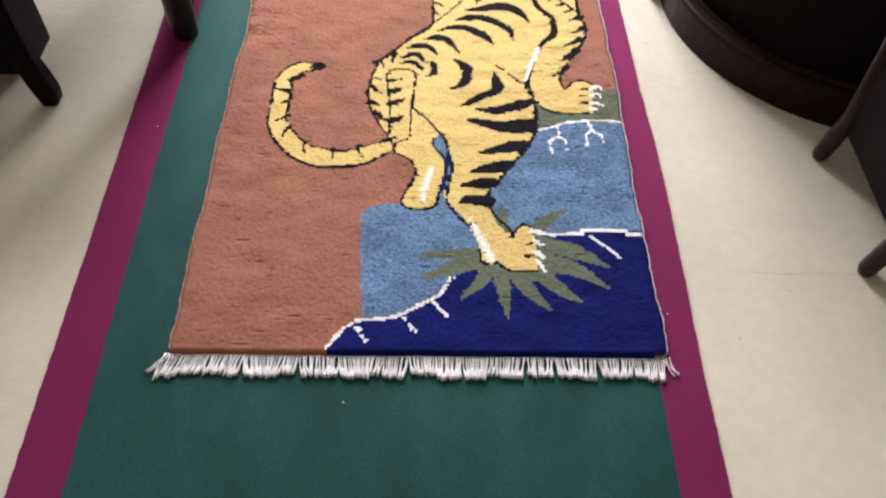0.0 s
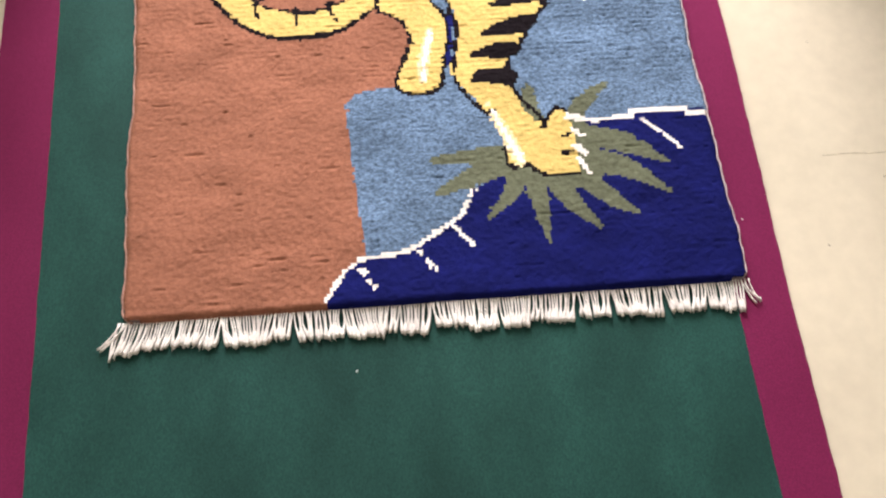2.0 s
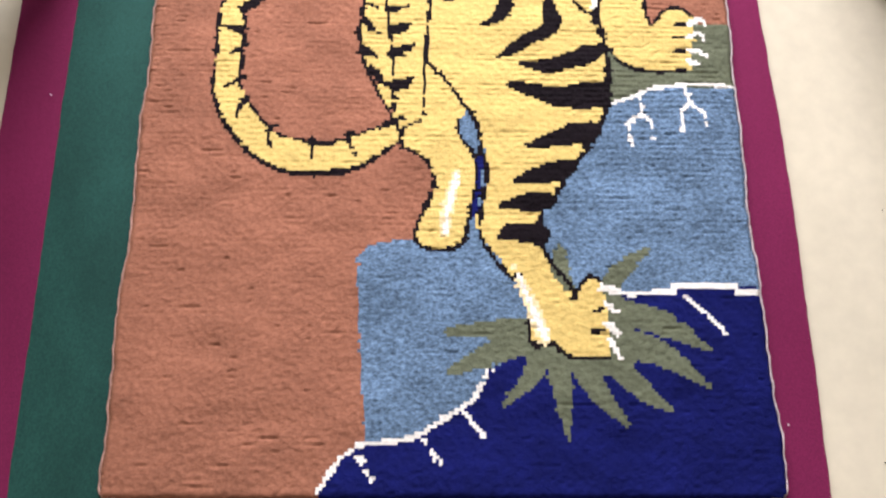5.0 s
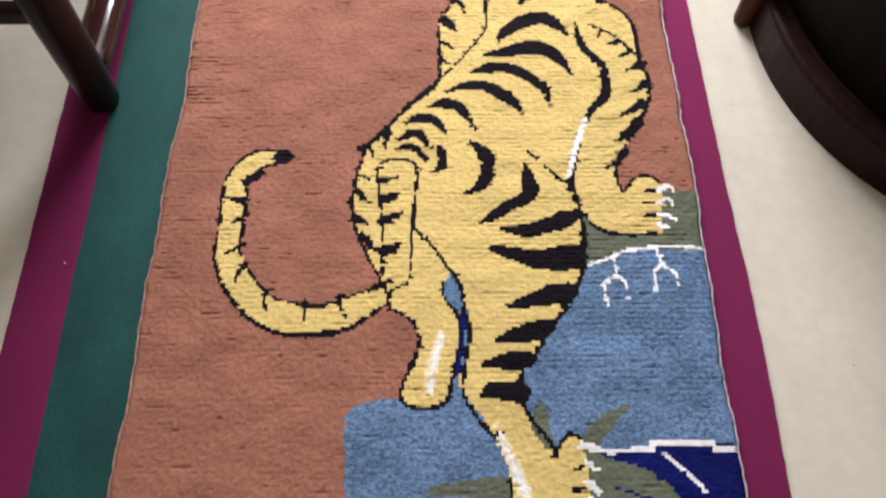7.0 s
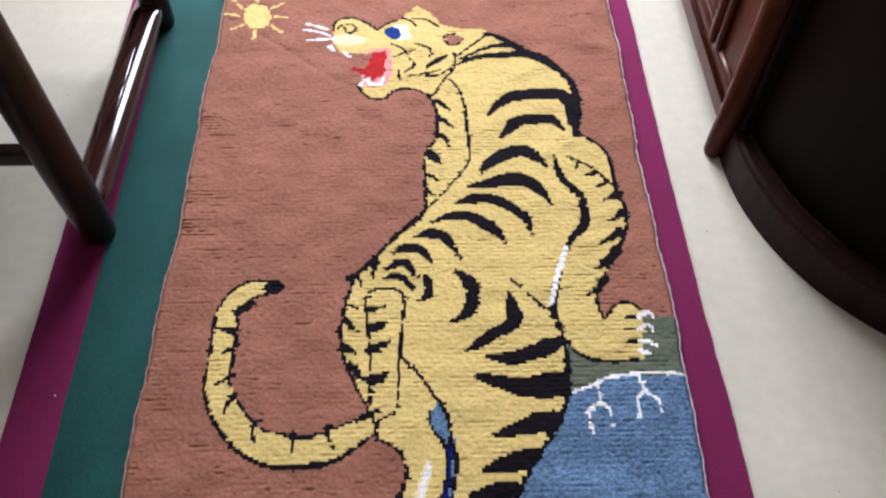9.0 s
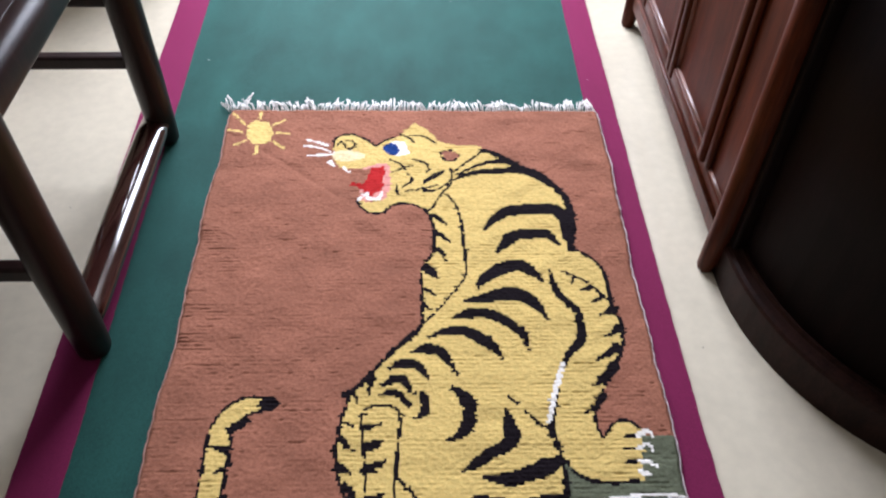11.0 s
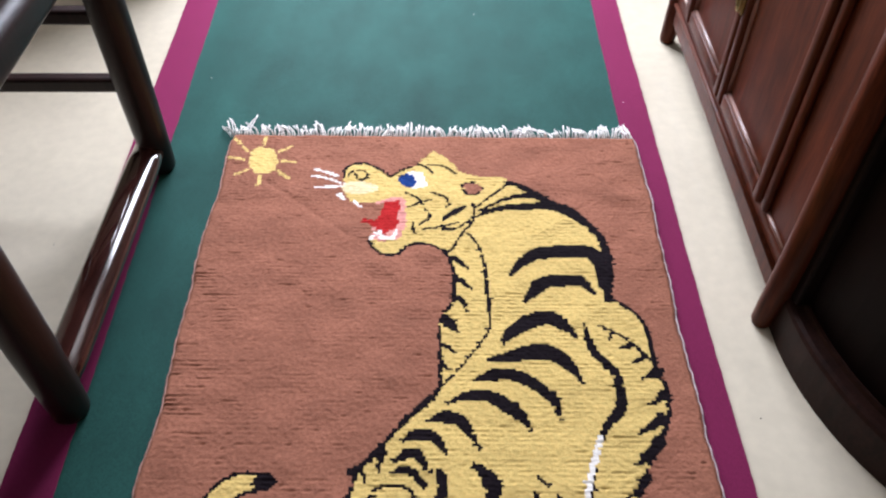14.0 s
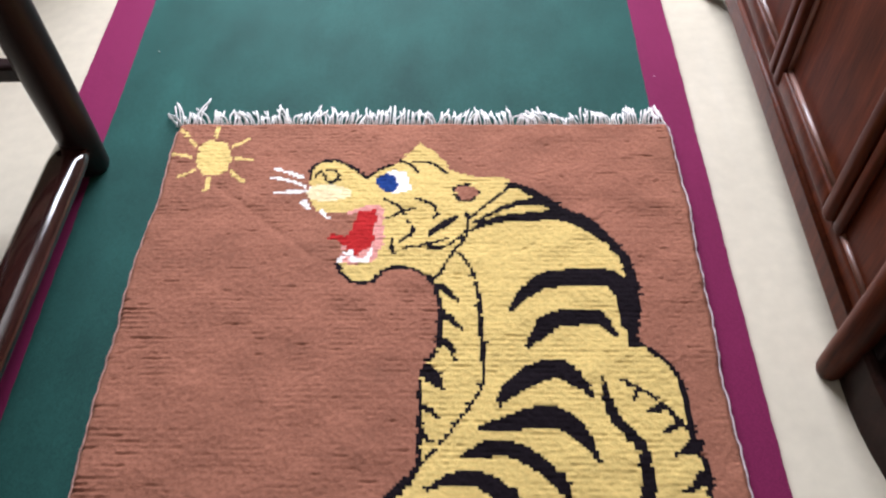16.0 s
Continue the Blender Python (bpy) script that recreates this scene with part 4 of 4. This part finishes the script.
part("top_rail", box(FRONT, FRONT + 0.035, Y0 + 0.02, Y1 - 0.02, CTOP - 0.08, CTOP, 0.004), WOOD_RED, cab)
DOOR_Z = (0.158, CTOP - 0.083)


def door_leaf(y0, y1):
    """A door: rounded stiles and rails round a flat sunk panel, with a quarter-round bead paled as a highlight."""
    x, stile, (z0, z1) = FRONT - 0.014, 0.027, DOOR_Z
    leaf = part("door", box(FRONT + 0.004, FRONT + 0.03, y0 + 0.004, y1 - 0.004, z0 + 0.004, z1 - 0.004), WOOD_RED, cab)
    for a, b in ((y0, y0 + stile), (y1 - stile, y1)):
        part("stile", box(x, FRONT + 0.006, a, b, z0 - 0.004, z1, 0.008, 3), WOOD_RED, leaf, "", True)
    for a, b in ((z0, z0 + 0.034), (z1 - 0.034, z1)):
        part("rail", box(x + 0.003, FRONT + 0.006, y0 + stile, y1 - stile, a, b, 0.005, 3), WOOD_RED, leaf, "", True)
    ya, yb, za, zb = y0 + stile, y1 - stile, z0 + 0.034, z1 - 0.034
    part("panel", box(FRONT + 0.001, FRONT + 0.0035, ya - 0.002, yb + 0.002, za - 0.002, zb + 0.002), WOOD_RED, leaf, "flat sunk wood panel")
    bm = bmesh.new()
    for p, q in (((ya, za), (yb, za)), ((yb, za), (yb, zb)), ((yb, zb), (ya, zb)), ((ya, zb), (ya, za))):
        add_tube(bm, [(FRONT + 0.001, *p), (FRONT + 0.001, *q)], 0.006, 10)
    part("bead", bm, WOOD_BEAD_LIT, leaf, "glossy bead round the panel, paled for its highlight", True)
    return leaf


def side_leaf(y0, y1, post_side):
    """A fixed narrow panel beside a door, with an upright moulding along the door."""
    z0, z1 = DOOR_Z
    leaf = part("side_panel", box(FRONT + 0.004, FRONT + 0.02, y0, y1, z0, z1), WOOD_RED, cab, "plain narrow side panel")
    a, b = (y1 - 0.026, y1 - 0.003) if post_side < 0 else (y0 + 0.003, y0 + 0.026)
    part("stile", box(FRONT - 0.008, FRONT + 0.006, a, b, z0, z1, 0.007, 3), WOOD_RED, leaf, "", True)
    part("rail", tube([(FRONT + 0.003, y0, z0 + 0.004), (FRONT + 0.003, y1, z0 + 0.004)], 0.005, 8), WOOD_BEAD_LIT, leaf, "", True)


side_leaf(Y0 + 0.016, 1.288, -1)
near_door = door_leaf(1.291, 1.614)
far_door = door_leaf(1.617, 1.937)
side_leaf(1.94, Y1 - 0.016, 1)
# lock plate with a hanging pull
bm = bmesh.new()
add_box(bm, FRONT - 0.018, FRONT - 0.0135, 1.605, 1.64, 0.36, 0.46, 0.002)
add_tube(bm, [(FRONT - 0.02, 1.622 + 0.012 * math.sin(t), 0.38 + 0.018 * math.cos(t)) for t in np.linspace(0.3, 5.98, 14)], 0.003, 7)
for z in (0.42, 0.45):
    add_tube(bm, [(FRONT - 0.0175, 1.622, z), (FRONT - 0.022, 1.622, z)], [0.007, 0.004], 8)
part("lock_plate", bm, BRASS, far_door, "tarnished ornate brass lock plate")


# ---- wooden armchair that faces the runner ----
def armchair(x, y):
    """Four round legs, a worn foot rail between the front legs, side stretchers, seat, arms and back."""
    ch = empty("wooden_armchair", x, y, RUNNER + 0.0006)
    tagged(ch, "dark polished wooden armchair with worn foot rail, on runner edge", "chair")
    long, deep = 0.625, 0.5
    part("foot_rail", tube([(-0.008, 0.0, 0.06), (-0.008, 0.06, 0.06), (-0.009, long * 0.5, 0.059), (-0.008, long - 0.06, 0.06), (-0.008, long, 0.06)], [0.032, 0.036, 0.037, 0.036, 0.032], 32, 0.62), WOOD_WORN, ch, "rounded glossy worn foot rail", True)
    for sx in (0.0, -deep):
        for yy in (0.0, long):
            top = 0.80 if sx == 0.0 else 1.02
            part("leg", tube([(sx, yy, 0.0), (sx, yy, 0.006), (sx, yy, 0.06), (sx, yy, 0.2), (sx, yy, 0.6), (sx, yy, top)], [0.029, 0.032, 0.034, 0.0365, 0.037, 0.025], 20), WOOD, ch, "", True)
    for yy in (0.0, long):
        for z0, z1 in ((0.209, 0.242), (0.364, 0.394)):
            part("stretcher", box(-deep + 0.02, -0.02, yy - 0.014, yy + 0.014, z0, z1, 0.006), WOOD, ch)
        part("side_apron", box(-deep + 0.02, -0.02, yy - 0.012, yy + 0.012, 0.45, 0.53, 0.004), WOOD, ch)
        part("armrest", tube([(0.03, yy, 0.79), (0.0, yy, 0.80), (-deep * 0.5, yy, 0.805), (-deep, yy, 0.81)], [0.022, 0.027, 0.027, 0.024], 14, 0.7), WOOD, ch, "", True)
    part("seat_rail", box(-0.04, 0.016, 0.02, long - 0.02, 0.506, 0.576, 0.022, 4), WOOD, ch, "rounded front seat rail", True)
    part("seat", box(-deep - 0.01, -0.03, -0.01, long + 0.01, 0.53, 0.566, 0.008, 2), WOOD, ch, "solid wooden seat board")
    part("back_rail", box(-deep - 0.022, -deep + 0.022, -0.02, long + 0.02, 1.0, 1.06, 0.016, 3), WOOD, ch)
    part("back_splat", box(-deep - 0.01, -deep + 0.01, long * 0.5 - 0.09, long * 0.5 + 0.09, 0.56, 1.005, 0.004), WOOD, ch)
    return ch


armchair(-0.614, 0.94)


# ---- low side table beside the chair ----
def hoof_leg(x, y):
    """A square leg that ends in a small outward hoof."""
    bm = bmesh.new()
    rings = []
    for z, dx, h in ((0.0, 0.004, 0.017), (0.008, 0.005, 0.022), (0.035, 0.005, 0.026), (0.07, -0.001, 0.027), (0.12, -0.009, 0.025), (0.2, -0.012, 0.024), (0.72, -0.012, 0.024)):
        rings.append([bm.verts.new((x + dx + h * u, y + h * v, z)) for u, v in ((-1, -0.6), (-0.6, -1), (0.6, -1), (1, -0.6), (1, 0.6), (0.6, 1), (-0.6, 1), (-1, 0.6))])
    for p, q in zip(rings, rings[1:]):
        for k in range(8):
            bm.faces.new((p[k], p[(k + 1) % 8], q[(k + 1) % 8], q[k]))
    bm.faces.new(rings[0][::-1])
    bm.faces.new(rings[-1])
    return bm


def side_table(x, y, deep):
    tb = empty("side_table", x, y, 0)
    tagged(tb, "dark wooden side table with panelled sides on floor", "table", "side tables by the armchair")
    for px in (0.0, -0.65):
        for py in (0.0, deep):
            part("leg", hoof_leg(px + (0.0 if not py else -0.12 if px == 0.0 else 0.08), py), WOOD_DARK_SHADED, tb)
    part("body", box(-0.64, -0.012, 0.0, deep, 0.078, 0.72, 0.004), WOOD_DARK_SHADED, tb)
    part("top", box(-0.69, 0.03, -0.035, deep + 0.04, 0.72, 0.745, 0.006), WOOD, tb)
    return tb


side_table(-0.883, 0.688, 0.14)
side_table(-0.745, 2.45, 0.42)


# ---- wooden stool by the rounded end ----
def stool():
    st = empty("wooden_stool", 0.905, 0.37, 0)
    tagged(st, "brown wooden stool with turned feet, beside the cabinet", "stool")
    for px in (0.0, 0.36):
        for py in (-0.16, 0.16):
            part("leg", tube([(px - 0.022, py, 0.0), (px - 0.02, py, 0.012), (px - 0.008, py, 0.06), (px + 0.004, py, 0.12), (px + 0.008, py, 0.44)], [0.014, 0.019, 0.02, 0.017, 0.019], 14), WOOD, st, "", True)
    for px in (0.006, 0.366):
        part("side_panel", box(px - 0.008, px + 0.008, -0.145, 0.145, 0.09, 0.4, 0.003), WOOD_DARK_SHADED, st)
    for py in (-0.16, 0.16):
        part("rail", box(0.02, 0.35, py - 0.009, py + 0.009, 0.34, 0.4, 0.003), WOOD, st)
    part("seat", box(-0.02, 0.40, -0.2, 0.2, 0.44, 0.475, 0.008, 3), WOOD, st)
    return st


stool()

# ---- bits of lint on the carpet ----
bm = bmesh.new()
gen = random.Random(3)
for x, y in ((-0.13, -0.09), (-0.61, 0.60), (0.455, 1.80), (-0.30, -0.33), (0.47, 0.1), (-0.57, 1.9), (0.1, 2.2)):
    a = gen.uniform(0, 6)
    d = gen.uniform(0.001, 0.002)
    add_tube(bm, [(x - d * math.cos(a), y - d * math.sin(a), RUNNER + 0.0015), (x, y, RUNNER + 0.002), (x + d * math.cos(a), y + d * math.sin(a), RUNNER + 0.0015)], 0.0009, 5)
tagged(part("lint", bm, LINT), "tiny white lint specks on the carpet runner", "lint", kind="stuff")

bm = bmesh.new()
for x, y in ((-0.78, 1.33), (-0.83, 1.12), (0.66, 0.42), (0.72, 0.16), (0.56, 0.93), (-0.8, 0.36), (0.6, 0.05)):
    d = gen.uniform(0.0012, 0.0025)
    a = gen.uniform(0, 6)
    add_tube(bm, [(x, y, 0.0009), (x + d * math.cos(a), y + d * math.sin(a), 0.0012)], [0.0009, 0.0007], 5)
tagged(part("crumbs", bm, CRUMB), "tiny dark crumbs scattered on the cream floor", "crumbs", kind="stuff")
